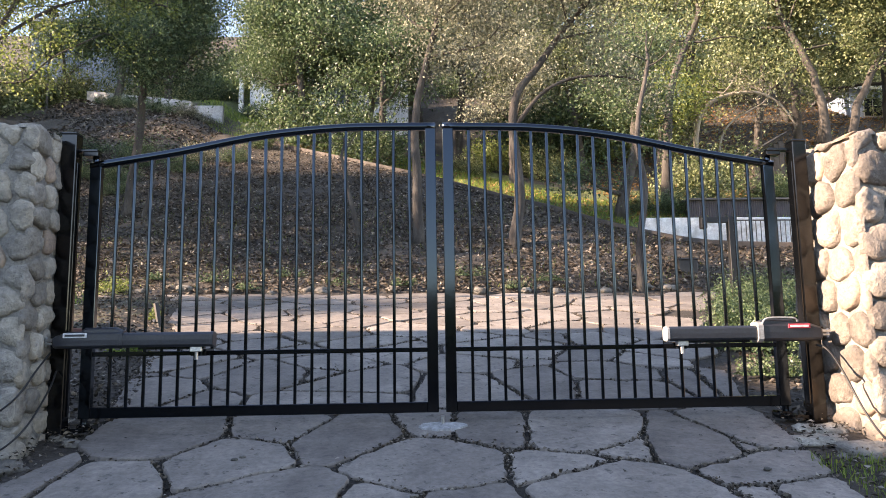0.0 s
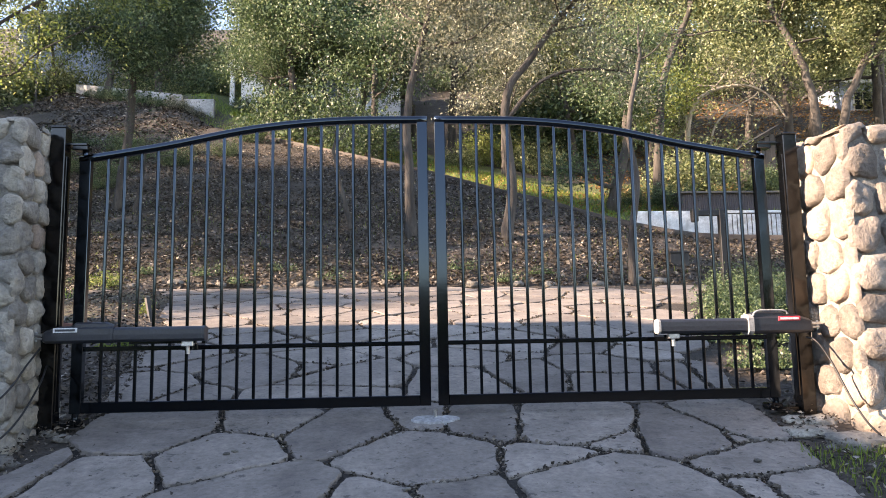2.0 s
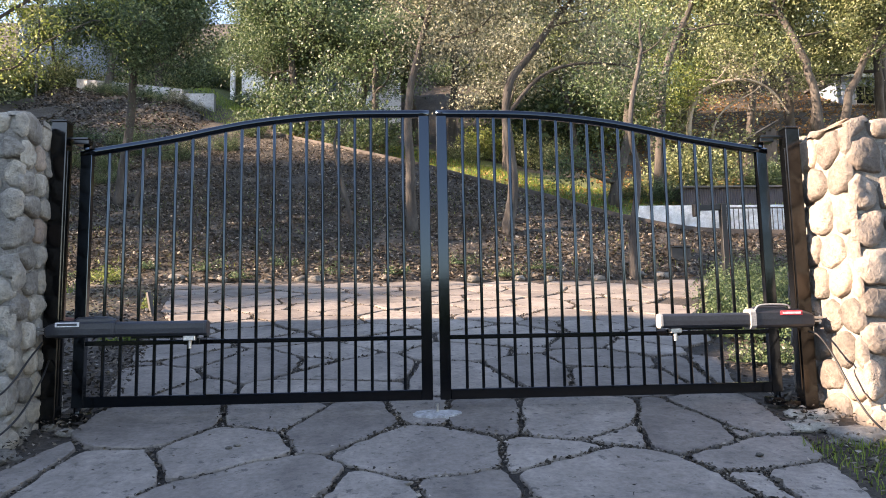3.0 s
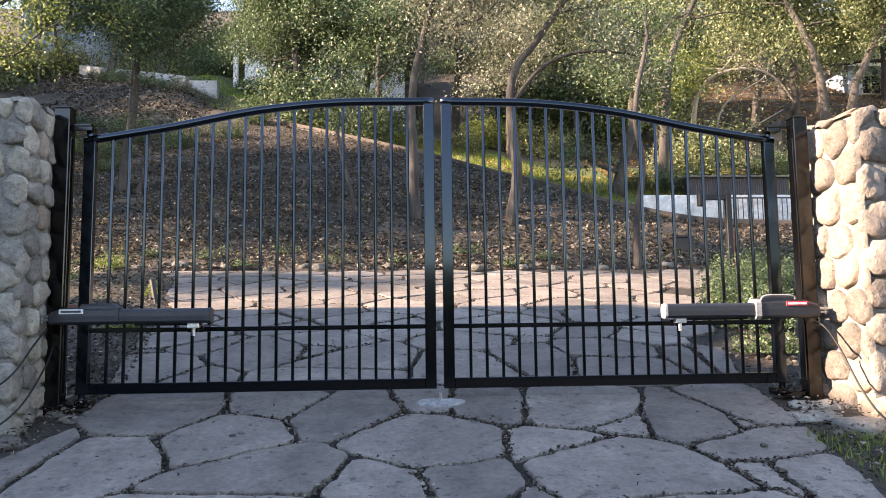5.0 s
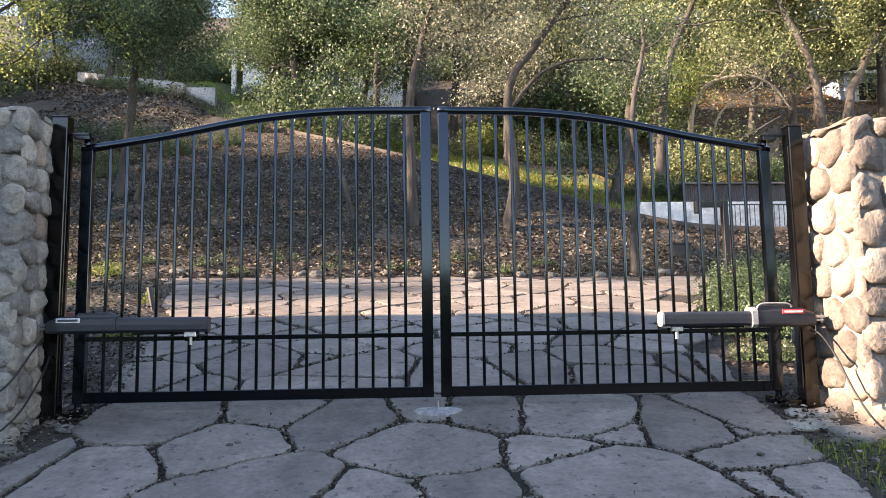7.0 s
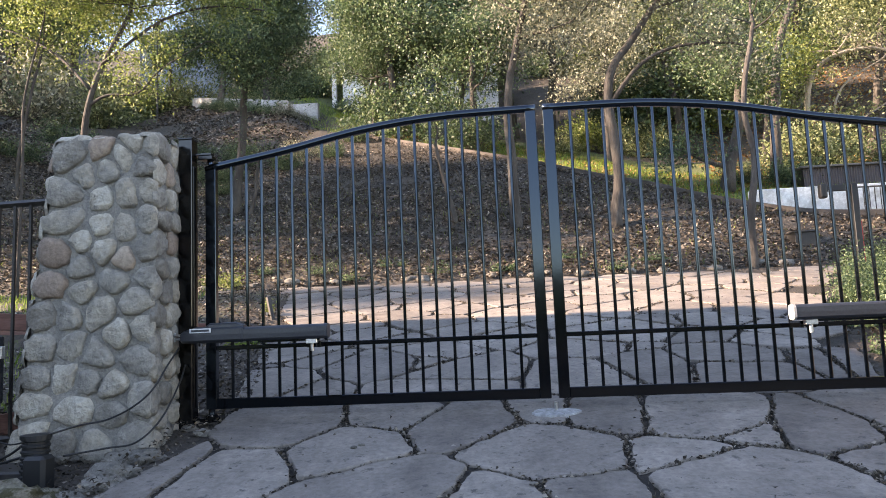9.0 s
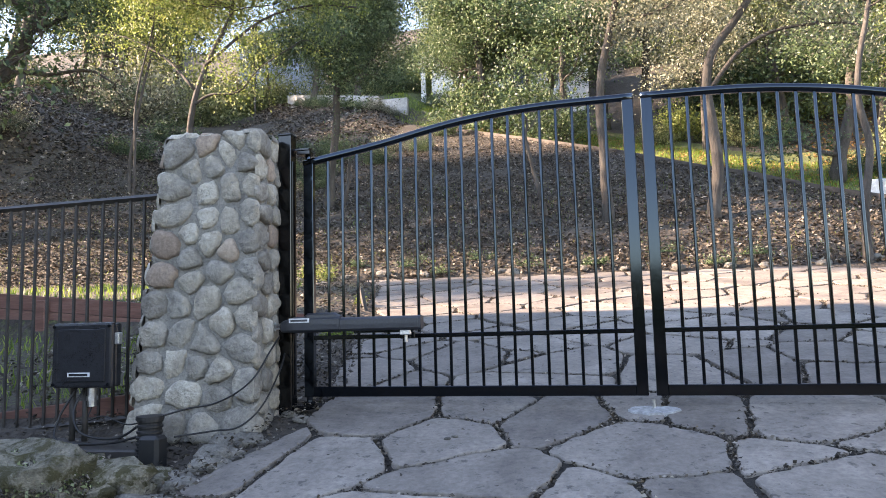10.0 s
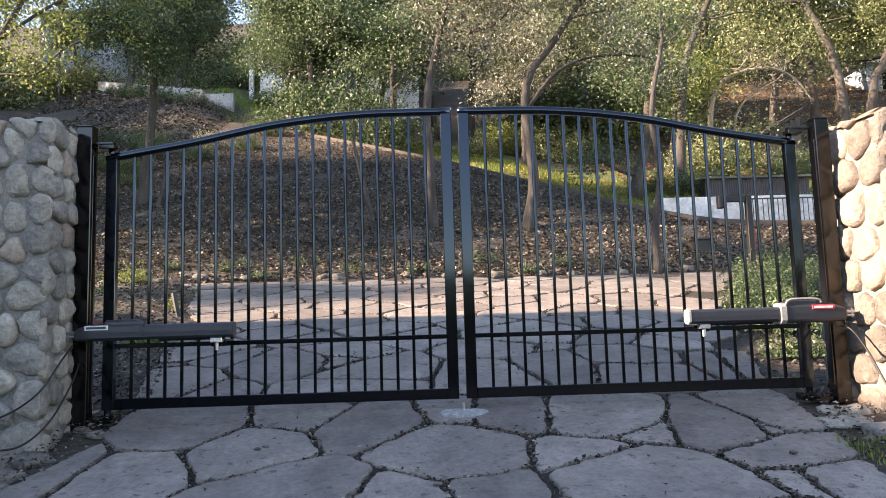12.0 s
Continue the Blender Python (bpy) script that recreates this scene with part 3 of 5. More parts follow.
gate_opener(1, 2.55, 1.486, 0.59, 0.062, "dark grey linear gate opener with a pale collar, in sun", LABEL_R, LABEL_W, 0.17)


def line_of(name, pts, r, material, label, category="cable"):
    bm = bmesh.new()
    tube(bm, spline(pts, 8), r, 8)
    ob = part(name, bm, material, smooth=True)
    return tagged(ob, label, category)


# ---- pillars of river stone ----
LEFT_FRONT = [(0.21, 0.95), (0.46, 0.97), (0.78, 0.98), (0.99, 0.96), (0.54, 0.90), (0.69, 0.94), (0.92, 0.90), (0.21, 0.83), (0.31, 0.88),
              (0.53, 0.80), (0.74, 0.81), (0.95, 0.83), (0.24, 0.74), (0.53, 0.72), (0.94, 0.73), (0.75, 0.71), (0.35, 0.67), (0.19, 0.63),
              (0.56, 0.64), (0.96, 0.63), (0.74, 0.60), (0.36, 0.59), (0.69, 0.55), (0.97, 0.55), (0.16, 0.54), (0.39, 0.51), (0.88, 0.48),
              (0.56, 0.45), (0.13, 0.44), (0.30, 0.44), (0.73, 0.37), (0.94, 0.39), (0.13, 0.34), (0.34, 0.34), (0.58, 0.31), (0.89, 0.30),
              (0.12, 0.25), (0.33, 0.25), (0.52, 0.24), (0.71, 0.22), (0.09, 0.17), (0.44, 0.15), (0.72, 0.14), (0.93, 0.18), (0.13, 0.08),
              (0.35, 0.05), (0.59, 0.04), (0.88, 0.06)]


def random_rows(w, h, rng, k=1.0):
    out, v = [], 0.0
    while v < h:
        rise = k * rng.uniform(0.13, 0.2)
        u = rng.uniform(-0.1, 0.05) * k
        while u < w:
            step = k * rng.uniform(0.13, 0.24)
            out.append(((u + step / 2) / w, (v + rise / 2 + rng.uniform(-0.03, 0.03)) / h))
            u += step
        v += rise
    return out


def pillar(name, corners_low, corners_high, front_seeds, seed, label, stone, k=1.0):
    """corners: front-left, front-right, back-right, back-left, seen from the street, at foot and head."""
    rng = random.Random(seed)
    lo, hi = [Vector(c) for c in corners_low], [Vector(c) for c in corners_high]
    mid = sum(lo, Vector()) / 4
    p = thing(name, mid, label, "pillar", "stone pillars of the gate", )
    bm = bmesh.new()
    steps = 7
    rings = []
    for i in range(steps + 1):
        f = i / steps
        ring = []
        for c in range(4):
            a, b = lo[c].lerp(hi[c], f), lo[(c + 1) % 4].lerp(hi[(c + 1) % 4], f)
            for j in range(5):
                ring.append(bm.verts.new(a.lerp(b, j / 5) + Vector((rng.uniform(-1, 1), rng.uniform(-1, 1), 0)) * 0.008))
        rings.append(ring)
    for a, b in zip(rings, rings[1:]):
        for c in range(20):
            bm.faces.new((a[c], a[(c + 1) % 20], b[(c + 1) % 20], b[c]))
    bm.faces.new(rings[-1])
    bm.faces.new(rings[0][::-1])
    part("mortar_core", bm, MORTAR, p)
    for face in range(5):
        if face < 4:
            a0, b0, a1, b1 = lo[face], lo[(face + 1) % 4], hi[face], hi[(face + 1) % 4]
        else:
            a0, b0, a1, b1 = hi[0], hi[1], hi[3], hi[2]
        w, h = ((b0 - a0).length + (b1 - a1).length) / 2, (a1 - a0).length
        normal = (b0 - a0).cross(a1 - a0).normalized()
        seeds = front_seeds if face == 0 and front_seeds else random_rows(w, h, rng, k)
        m_seeds = [(u * w, v * h) for u, v in seeds]
        pad = 0.03
        frame_poly = [(-pad, -pad), (w + pad, -pad), (w + pad, h + pad * 0.8), (-pad, h + pad * 0.8)]
        for s in m_seeds:
            poly = cell(s, m_seeds, frame_poly, 0.014)
            if len(poly) < 3:
                continue
            poly = resample(rounded(poly, 1, 0.24), 18)
            cx, cy = sum(q[0] for q in poly) / 18, sum(q[1] for q in poly) / 18
            size = max(math.dist(q, (cx, cy)) for q in poly)
            if size < 0.035:
                continue
            proud = min(0.042 * k * k, 0.02 + size * 0.12 * k) * rng.uniform(0.7, 1.2)
            wob = [rng.uniform(0.88, 1.05) for _ in poly]
            bm = bmesh.new()
            loops = []
            for f, hgt in ((1.0, -0.1), (0.97, 0.45), (0.84, 0.85), (0.5, 1.0)):
                loop = []
                for q, wb in zip(poly, wob):
                    u, v = cx + (q[0] - cx) * f * wb, cy + (q[1] - cy) * f * wb
                    base = a0.lerp(b0, u / w).lerp(a1.lerp(b1, u / w), v / h)
                    n_off = noise.noise(base * 9) * 0.022 + noise.noise(base * 26) * 0.01
                    loop.append(bm.verts.new(base + normal * (proud * hgt + n_off * (f < 1.0))))
                loops.append(loop)
            for la, lb in zip(loops, loops[1:]):
                for j in range(18):
                    bm.faces.new((la[j], la[(j + 1) % 18], lb[(j + 1) % 18], lb[j]))
            u, v = cx, cy
            tip = bm.verts.new(a0.lerp(b0, u / w).lerp(a1.lerp(b1, u / w), v / h) + normal * proud * rng.uniform(0.95, 1.1))
            for j in range(18):
                bm.faces.new((loops[-1][j], loops[-1][(j + 1) % 18], tip))
            part("stone", bm, STONE_RED if rng.random() < 0.09 else stone, p, smooth=True)
    return p


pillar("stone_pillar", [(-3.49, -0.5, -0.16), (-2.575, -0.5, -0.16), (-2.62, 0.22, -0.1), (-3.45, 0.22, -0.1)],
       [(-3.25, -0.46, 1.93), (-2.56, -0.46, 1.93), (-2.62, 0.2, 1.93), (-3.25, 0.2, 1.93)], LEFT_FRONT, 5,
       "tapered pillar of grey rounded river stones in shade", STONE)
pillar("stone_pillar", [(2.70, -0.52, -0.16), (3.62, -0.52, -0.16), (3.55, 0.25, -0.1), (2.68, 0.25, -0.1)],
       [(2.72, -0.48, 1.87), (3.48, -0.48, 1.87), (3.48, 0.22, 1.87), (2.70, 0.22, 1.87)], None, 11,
       "pillar of tan rounded river stones in low sun", STONE_TAN_SUNLIT, 1.45)

# ---- flagstone drive ----
drive = tagged(new("driveway"), "sloping driveway of irregular grey-tan flagstones with open joints", "driveway", kind="structure")
# stones round the gate line: place and weight of each in a power diagram
FRONT = [(-1.64, -0.30, -0.118), (-1.13, -0.18, -0.128), (-0.69, -0.36, -0.085), (-0.05, -0.21, -0.273), (-1.28, -0.56, -0.026), (-1.68, -0.75, -0.166),
         (-2.21, -0.70, -0.362), (-0.79, -1.35, 0.166), (-0.15, -0.82, 0.051), (-0.55, -1.43, 0.165), (0.35, -0.24, -0.199), (0.96, -0.33, -0.046),
         (0.72, -0.93, -0.020), (1.05, -0.46, -0.077), (0.88, -1.21, 0.123), (1.63, -0.55, 0.032), (1.80, -0.50, -0.015), (1.69, -0.56, 0.017),
         (1.79, -0.84, 0.033), (1.79, -0.99, -0.030), (1.83, -0.99, -0.018), (-0.01, -1.29, 0.000), (-0.27, -1.72, 0.000), (0.93, -1.72, 0.052),
         (-0.82, -1.67, 0.228), (0.29, -1.50, -0.116)]
BEYOND = [(-2.23, 1.13, -0.148), (-1.93, 0.98, -0.269), (-1.32, 1.70, 0.299), (-2.32, 1.51, -0.366), (-1.25, 1.70, 0.280), (-0.80, 1.30, 0.164),
          (-0.83, 1.08, 0.046), (-1.20, 1.82, 0.268), (0.47, 2.00, 0.142), (0.43, 1.10, 0.073), (0.82, 1.21, 0.137), (0.63, 1.96, 0.052),
          (1.50, 1.35, 0.117), (1.46, 1.10, 0.093), (2.41, 1.14, -0.051), (2.23, 1.17, -0.062), (2.27, 1.40, -0.287), (0.78, 2.65, 0.323)]
rng = random.Random(3)
weights = {(x, y): w for x, y, w in FRONT + BEYOND}
seeds = list(weights)
near_seeds = list(seeds)
for row in range(36):
    for col in range(28):
        x, y = -13 + col * 0.98 + (row % 2) * 0.49 + rng.uniform(-0.34, 0.34), -5.9 + row * 0.6 + rng.uniform(-0.2, 0.2)
        if -1.9 < y < 1.55 and abs(x) < 5:
            continue
        if all(math.hypot(x - a, y - b) > 0.5 for a, b in near_seeds):
            seeds.append((x, y))
            weights[(x, y)] = rng.uniform(-0.08, 0.08)


def on_driveway(x, y):
    if y > float(foot(x)) - 0.05:
        return False
    if y > float(foot(x)) - 0.75 and x < 0:
        return x > -11
    return float(np.interp(y, LEFT_Y, LEFT_X)) < x < float(np.interp(y, RIGHT_Y, RIGHT_X))


bm = bmesh.new()                                       # dark soil bed under the stones
rows = []
for i in range(69):
    y = -6 + i * 0.2
    xa, xb = float(np.interp(y, LEFT_Y, LEFT_X)) - 0.01, float(np.interp(y, RIGHT_Y, RIGHT_X)) + 0.01
    rows.append([bm.verts.new((xa + (xb - xa) * k / 12, y, SLOPE * y - 0.025)) for k in range(13)])
for a, b in zip(rows, rows[1:]):
    for k in range(12):
        bm.faces.new((a[k], a[k + 1], b[k + 1], b[k]))
tagged(part("joint_bed", bm, JOINT_SOIL), "dark damp soil in the joints between the flagstones", "soil", kind="structure")

crumb_at = []
crumb_rng = random.Random(14)
for s in seeds:
    x, y = s
    if not on_driveway(x, y):
        continue
    poly = [(x - 1.3, y - 1.3), (x + 1.3, y - 1.3), (x + 1.3, y + 1.3), (x - 1.3, y + 1.3)]
    poly = clip(poly, 0.06, 1, float(foot(0)) * 1.0)
    strip = y > float(foot(x)) - 0.75
    for ys, xs_, sg in ((LEFT_Y, LEFT_X, -1), (RIGHT_Y, RIGHT_X, 1)):
        if strip and sg < 0:
            continue
        e0, e1 = float(np.interp(y - 0.3, ys, xs_)), float(np.interp(y + 0.3, ys, xs_))
        n = Vector((0.6, -(e1 - e0))).normalized() * sg
        poly = clip(poly, n.x, n.y, n.x * (e0 + e1) / 2 + n.y * y)
        if len(poly) < 3:
            break
    if len(poly) < 3:
        continue
    poly = cell(s, seeds, poly, 0.040 if y < 0.6 else 0.052, weights)
    if len(poly) < 3:
        continue
    poly = resample(rounded(poly, 1, 0.1), 54)
    cx, cy = sum(q[0] for q in poly) / 54, sum(q[1] for q in poly) / 54
    size = max(math.dist(q, (cx, cy)) for q in poly)
    poly = [(q[0] + 0.022 * noise.noise((q[0] * 4, q[1] * 5, 1)) + 0.018 * noise.noise((q[0] * 17, q[1] * 17, 7)) + 0.014 * noise.noise((q[0] * 41, q[1] * 41, 2)),
             q[1] + 0.022 * noise.noise((q[0] * 4, q[1] * 5, 9)) + 0.018 * noise.noise((q[0] * 17, q[1] * 17, 4)) + 0.014 * noise.noise((q[0] * 41, q[1] * 41, 6))) for q in poly]
    lift, tx, ty = rng.uniform(-0.006, 0.006), rng.uniform(-0.008, 0.008), rng.uniform(-0.008, 0.008)
    bm = bmesh.new()
    loops = []
    for inset, dz in ((0.0, -0.07), (0.0, -0.007), (0.007, 0.0)):
        f = max(0.2, 1 - inset / max(size, 0.1))
        loops.append([bm.verts.new((cx + (q[0] - cx) * f, cy + (q[1] - cy) * f,
                                    SLOPE * (cy + (q[1] - cy) * f) + dz + lift + tx * (q[0] - cx) + ty * (q[1] - cy))) for q in poly])
    for la, lb in zip(loops, loops[1:]):
        for k in range(54):
            bm.faces.new((la[k], la[(k + 1) % 54], lb[(k + 1) % 54], lb[k]))
    bm.faces.new(loops[-1])
    part("flagstone", bm, FLAG, drive)
    for q in poly:                                     # chips and leaf bits caught in the joints, in drifts
        for _ in range(int(max(0.0, 2.2 + 7 * noise.noise((q[0] * 1.7, q[1] * 1.7, 31)))) + (crumb_rng.random() < 0.5)):
            o = 1 + crumb_rng.uniform(-0.008, 0.034) / max(0.1, math.dist(q, (cx, cy)))
            px, py = cx + (q[0] - cx) * o + crumb_rng.uniform(-0.02, 0.02), cy + (q[1] - cy) * o + crumb_rng.uniform(-0.02, 0.02)
            crumb_at.append((px, py, SLOPE * py + crumb_rng.uniform(-0.018, 0.004)))
tagged(new("joint_litter", leaf_mesh("joint_litter", np.array(crumb_at), 0.026, LITTER, np.random.default_rng(15), 0.45, 0.7)),
       "stone chips and dry leaf bits caught in the flagstone joints", "leaf litter", kind="stuff")

# ---- trees ----


def branch(rng, start, way, length, bend, lift, n=6):
    pts, p, d = [Vector(start)], Vector(start), Vector(way).normalized()
    for _ in range(n):
        d = (d + Vector((rng.uniform(-1, 1), rng.uniform(-1, 1), rng.uniform(-1, 1))) * bend + Vector((0, 0, lift))).normalized()
        p = p + d * length / n
        pts.append(p.copy())
    return pts


def tree(name, spine, r0, seed, leaves, label, limbs=9, limb_len=2.6, crown_from=0.45, leaf=0.09, count=9000, bark=None, droop=0.0,
         twigs=5, clump=0.45, extra=(), group="", grow=2.0, bare=0.0):
    """A tree along a given stem: tapered trunk, limbs, twigs and a crown of single leaves."""
    rng = random.Random(seed)
    nr = np.random.default_rng(seed)
    spine = [Vector(p) for p in spine]
    t = thing(name, spine[0], label, "tree", group)
    if grow:
        d = (spine[-1] - spine[-2]).normalized()
        spine = spine + branch(rng, spine[-1], d + Vector((0, 0, 0.4)), grow, 0.25, 0.08, 3)[1:]
    line = spline(spine, 5)
    line[0] = line[0] - Vector((0, 0, 0.25))
    m = len(line) - 1
    bm = bmesh.new()
    radii = [r0 * (1.0 - 0.78 * (i / m) ** 0.9) * (1.28 if i == 0 else 1.1 if i == 1 else 1.0) for i in range(m + 1)]
    tube(bm, [p + Vector((noise.noise(p * 1.3), noise.noise(p * 1.3 + Vector((5, 0, 0))), 0)) * r0 * 0.35 for p in line], radii, 9)
    tips = []
    for i in range(limbs):
        f = crown_from + (1 - crown_from) * (i + rng.random()) / limbs
        k = min(m - 1, int(f * m))
        a = rng.uniform(0, 2 * math.pi) if i % 2 else i * 2.4
        way = Vector((math.cos(a), math.sin(a), rng.uniform(-0.05, 0.75) - droop))
        ln = limb_len * rng.uniform(0.6, 1.15) * (1.15 - 0.5 * (f - crown_from) / (1 - crown_from))
        pts = branch(rng, line[k], way, ln, 0.3, 0.05 - droop * 0.25, 7)
        r = radii[k] * rng.uniform(0.34, 0.52)
        tube(bm, pts, [r * (1 - 0.8 * j / 7) for j in range(8)], 6)
        tips.append((pts, r))
    for pts in extra:
        pts = spline(pts, 4)
        r = r0 * 0.42
        tube(bm, pts, [r * (1 - 0.75 * j / (len(pts) - 1)) for j in range(len(pts))], 7)
        tips.append((pts, r))
    centres = []
    for pts, r in tips:
        for _ in range(twigs):
            j = rng.randint(max(1, len(pts) // 3), len(pts) - 1)
            way = Vector((rng.uniform(-1, 1), rng.uniform(-1, 1), rng.uniform(-0.4, 0.8) - droop))
            tw = branch(rng, pts[j], way, limb_len * rng.uniform(0.25, 0.5), 0.45, -droop * 0.2, 4)
            tube(bm, tw, [max(0.004, r * 0.3 * (1 - 0.75 * q / 4)) for q in range(5)], 4, False)
            centres += [tw[2], tw[3], tw[4]]
        centres.append(pts[-1])
    top = branch(rng, line[-1], (0, 0, 1), 0.3, 0.3, 0.1, 2)
    centres += top * 2
    part("trunk", bm, bark or BARK, t, smooth=True)
    c = np.array([tuple(p) for p in centres])
    pick = nr.integers(0, len(c), count)
    scale = nr.uniform(0.5, 1.3, len(c))[pick][:, None]
    off = nr.normal(size=(count, 3)) * clump * scale
    off[:, 2] *= 0.7
    if count:
        crown = leaf_mesh("crown", c[pick] + off, leaf, leaves, nr)
        part("crown", crown, leaves, t)
    return t


OAK = "live oak with small dull green leaves on a leaning grey trunk"
tree("oak_tree", [(-0.01, 10.48, 2.64), (-0.07, 10.48, 3.91), (-0.10, 10.5, 5.19), (0.06, 10.5, 6.36), (0.43, 10.6, 7.82)], 0.125, 21, LEAF_DRY,
     "slender oak on the slope with brown-green twiggy foliage", 10, 2.4, 0.48, 0.075, 30000, clump=0.45)
tree("oak_tree", [(2.02, 10.15, 2.53), (2.2, 10.15, 3.84), (2.07, 10.15, 5.10), (2.21, 10.2, 6.0), (2.80, 10.2, 6.78), (3.46, 10.3, 7.71)], 0.13, 22, LEAF_DRY,
     "oak with a crooked dark trunk forking low on the slope", 9, 2.2, 0.55, 0.075, 24000,
     extra=[[(2.1, 10.15, 5.2), (2.78, 10.1, 6.0), (3.55, 10.0, 6.30), (4.57, 9.9, 6.26), (5.08, 9.9, 6.09)]])
tree("young_tree", [(3.9, 7.51, 1.37), (3.91, 7.5, 2.24), (4.05, 7.5, 3.27), (3.95, 7.5, 4.2), (4.2, 7.6, 5.4)], 0.075, 23, LEAF_DARK,
     "thin young oak at the foot of the slope, nearly bare", 5, 1.2, 0.6, 0.06, 900, grow=1.0)
tree("sapling", [(-1.39, 11.16, 2.93), (-1.59, 11.16, 3.79), (-1.79, 11.2, 4.71)], 0.06, 24, LEAF_DRY,
     "leaning sapling stem on the slope", 4, 1.0, 0.6, 0.06, 600, grow=0.6)
tree("oak_tree", [(-7.59, 13.46, 3.87), (-7.40, 13.5, 5.43), (-7.28, 13.5, 6.95), (-7.23, 13.5, 8.18), (-7.18, 13.6, 9.1)], 0.13, 25, LEAF_DARK, OAK, 20, 2.0, 0.36, 0.08, 64000, clump=0.36, droop=0.12, twigs=7)
tree("sapling", [(-7.05, 13.17, 3.74), (-6.88, 13.17, 4.33), (-6.84, 13.2, 4.92)], 0.06, 26, LEAF_DARK, "leaning sapling stem on the slope", 4, 0.9, 0.5, 0.06, 500, grow=0.6)
tree("snag_tree", [(6.28, 16.26, 4.37), (6.49, 16.26, 5.17), (6.79, 16.3, 6.24), (6.9, 16.4, 7.4)], 0.2, 27, LEAF_DARK,
     "gnarled dark oak with low crooked limbs at the turf edge", 8, 2.2, 0.35, 0.1, 14000, droop=0.1,
     extra=[[(6.4, 16.2, 4.9), (5.9, 16.1, 5.0), (5.4, 16.1, 5.25), (5.1, 16.1, 5.6)]])
tree("oak_tree", [(8.33, 17.92, 4.96), (8.53, 17.92, 7.47), (8.80, 17.9, 9.25), (9.78, 18.0, 11.47)], 0.17, 28, LEAF_OLIVE, OAK, 12, 3.4, 0.4, 0.12, 26000)
tree("oak_tree", [(16.16, 21.57, 6.34), (16.31, 21.57, 8.62), (16.0, 21.6, 10.93), (14.98, 21.7, 13.26)], 0.21, 29, LEAF_OLIVE, OAK, 13, 4.0, 0.4, 0.14, 26000)
tree("oak_tree", [(17.1, 21.45, 6.31), (17.4, 21.45, 8.82), (17.96, 21.5, 10.2), (19.0, 21.6, 12.0)], 0.2, 30, LEAF_OLIVE, OAK, 11, 3.6, 0.4, 0.14, 20000)
tree("slender_tree", [(-13.75, 13.45, 3.75), (-13.91, 13.45, 5.46), (-13.57, 13.45, 7.51), (-13.22, 13.5, 9.24)], 0.055, 32, LEAF_LIME,
     "slender grey-barked tree with yellow-green leaves", 12, 2.4, 0.5, 0.085, 14000, BARK, twigs=6)

tree("olive_brush_tree", [(-7.25, 6.0, land1(-7.25, 6.0)), (-7.2, 6.0, 3.0), (-7.15, 6.0, 4.3), (-6.95, 6.05, 5.1), (-6.5, 6.1, 6.0)], 0.07, 61, LEAF_LIME,
     "twiggy low tree with sunlit olive-green leaves behind the stone pillar", 15, 1.7, 0.68, 0.055, 30000, twigs=9, clump=0.26, grow=0.7,
     extra=[[(-7.12, 6.0, 4.5), (-6.78, 6.0, 4.66), (-6.25, 6.0, 4.66), (-5.83, 6.0, 5.05), (-5.1, 6.1, 5.5)], [(-6.9, 6.0, 5.2), (-5.9, 6.2, 6.0), (-5.0, 6.3, 6.2), (-4.2, 6.4, 6.1)],
            [(-7.1, 6.0, 4.8), (-7.8, 6.2, 5.5), (-8.6, 6.3, 6.0), (-9.2, 6.4, 6.2)]])
tree("sapling", [(-8.3, 6.0, land1(-8.3, 6.0)), (-8.26, 6.0, 3.78), (-8.27, 6.0, 4.5), (-8.17, 6.0, 5.12), (-7.96, 6.0, 5.93)], 0.027, 62, LEAF_LIME,
     "thin grey sapling with a few yellow-green leaves", 5, 1.0, 0.75, 0.055, 1500, BARK, clump=0.25, grow=0.5)
tree("bare_tree", [(11.6, 22.0, 6.6), (11.2, 22.0, 8.0), (11.5, 22.0, 9.4), (12.35, 22.0, 10.1), (13.64, 22.0, 10.3), (14.66, 22.0, 9.9), (15.4, 22.0, 8.9)], 0.13, 33, LEAF_DRY,
     "bare pale tree bent over in an arch", 7, 1.6, 0.45, 0.1, 900, BARK_PALE, grow=0,
     extra=[[(12.0, 22.0, 6.8), (12.26, 22.0, 8.4), (12.9, 22.0, 9.2), (14.1, 22.0, 9.9), (14.5, 22.0, 10.6)], [(12.9, 22.4, 10.4), (11.7, 22.6, 10.5), (10.8, 22.8, 10.2)]])
tree("oak_tree", [(-20.3, 13.4, 3.6), (-20.0, 13.5, 5.6), (-19.4, 13.7, 8.0), (-18.6, 13.9, 9.6), (-17.6, 14.0, 11.2)], 0.26, 34, LEAF_DARK,
     "dark oak with long crooked level limbs", 10, 3.2, 0.45, 0.09, 12000, twigs=7,
     extra=[[(-19.3, 13.8, 8.4), (-18.6, 14.0, 9.1), (-17.36, 14.0, 8.9), (-15.9, 14.0, 8.9), (-14.9, 14.0, 8.35)],
            [(-19.0, 13.8, 9.2), (-18.2, 14.0, 10.3), (-17.0, 14.0, 10.7), (-15.6, 14.0, 10.9)]])

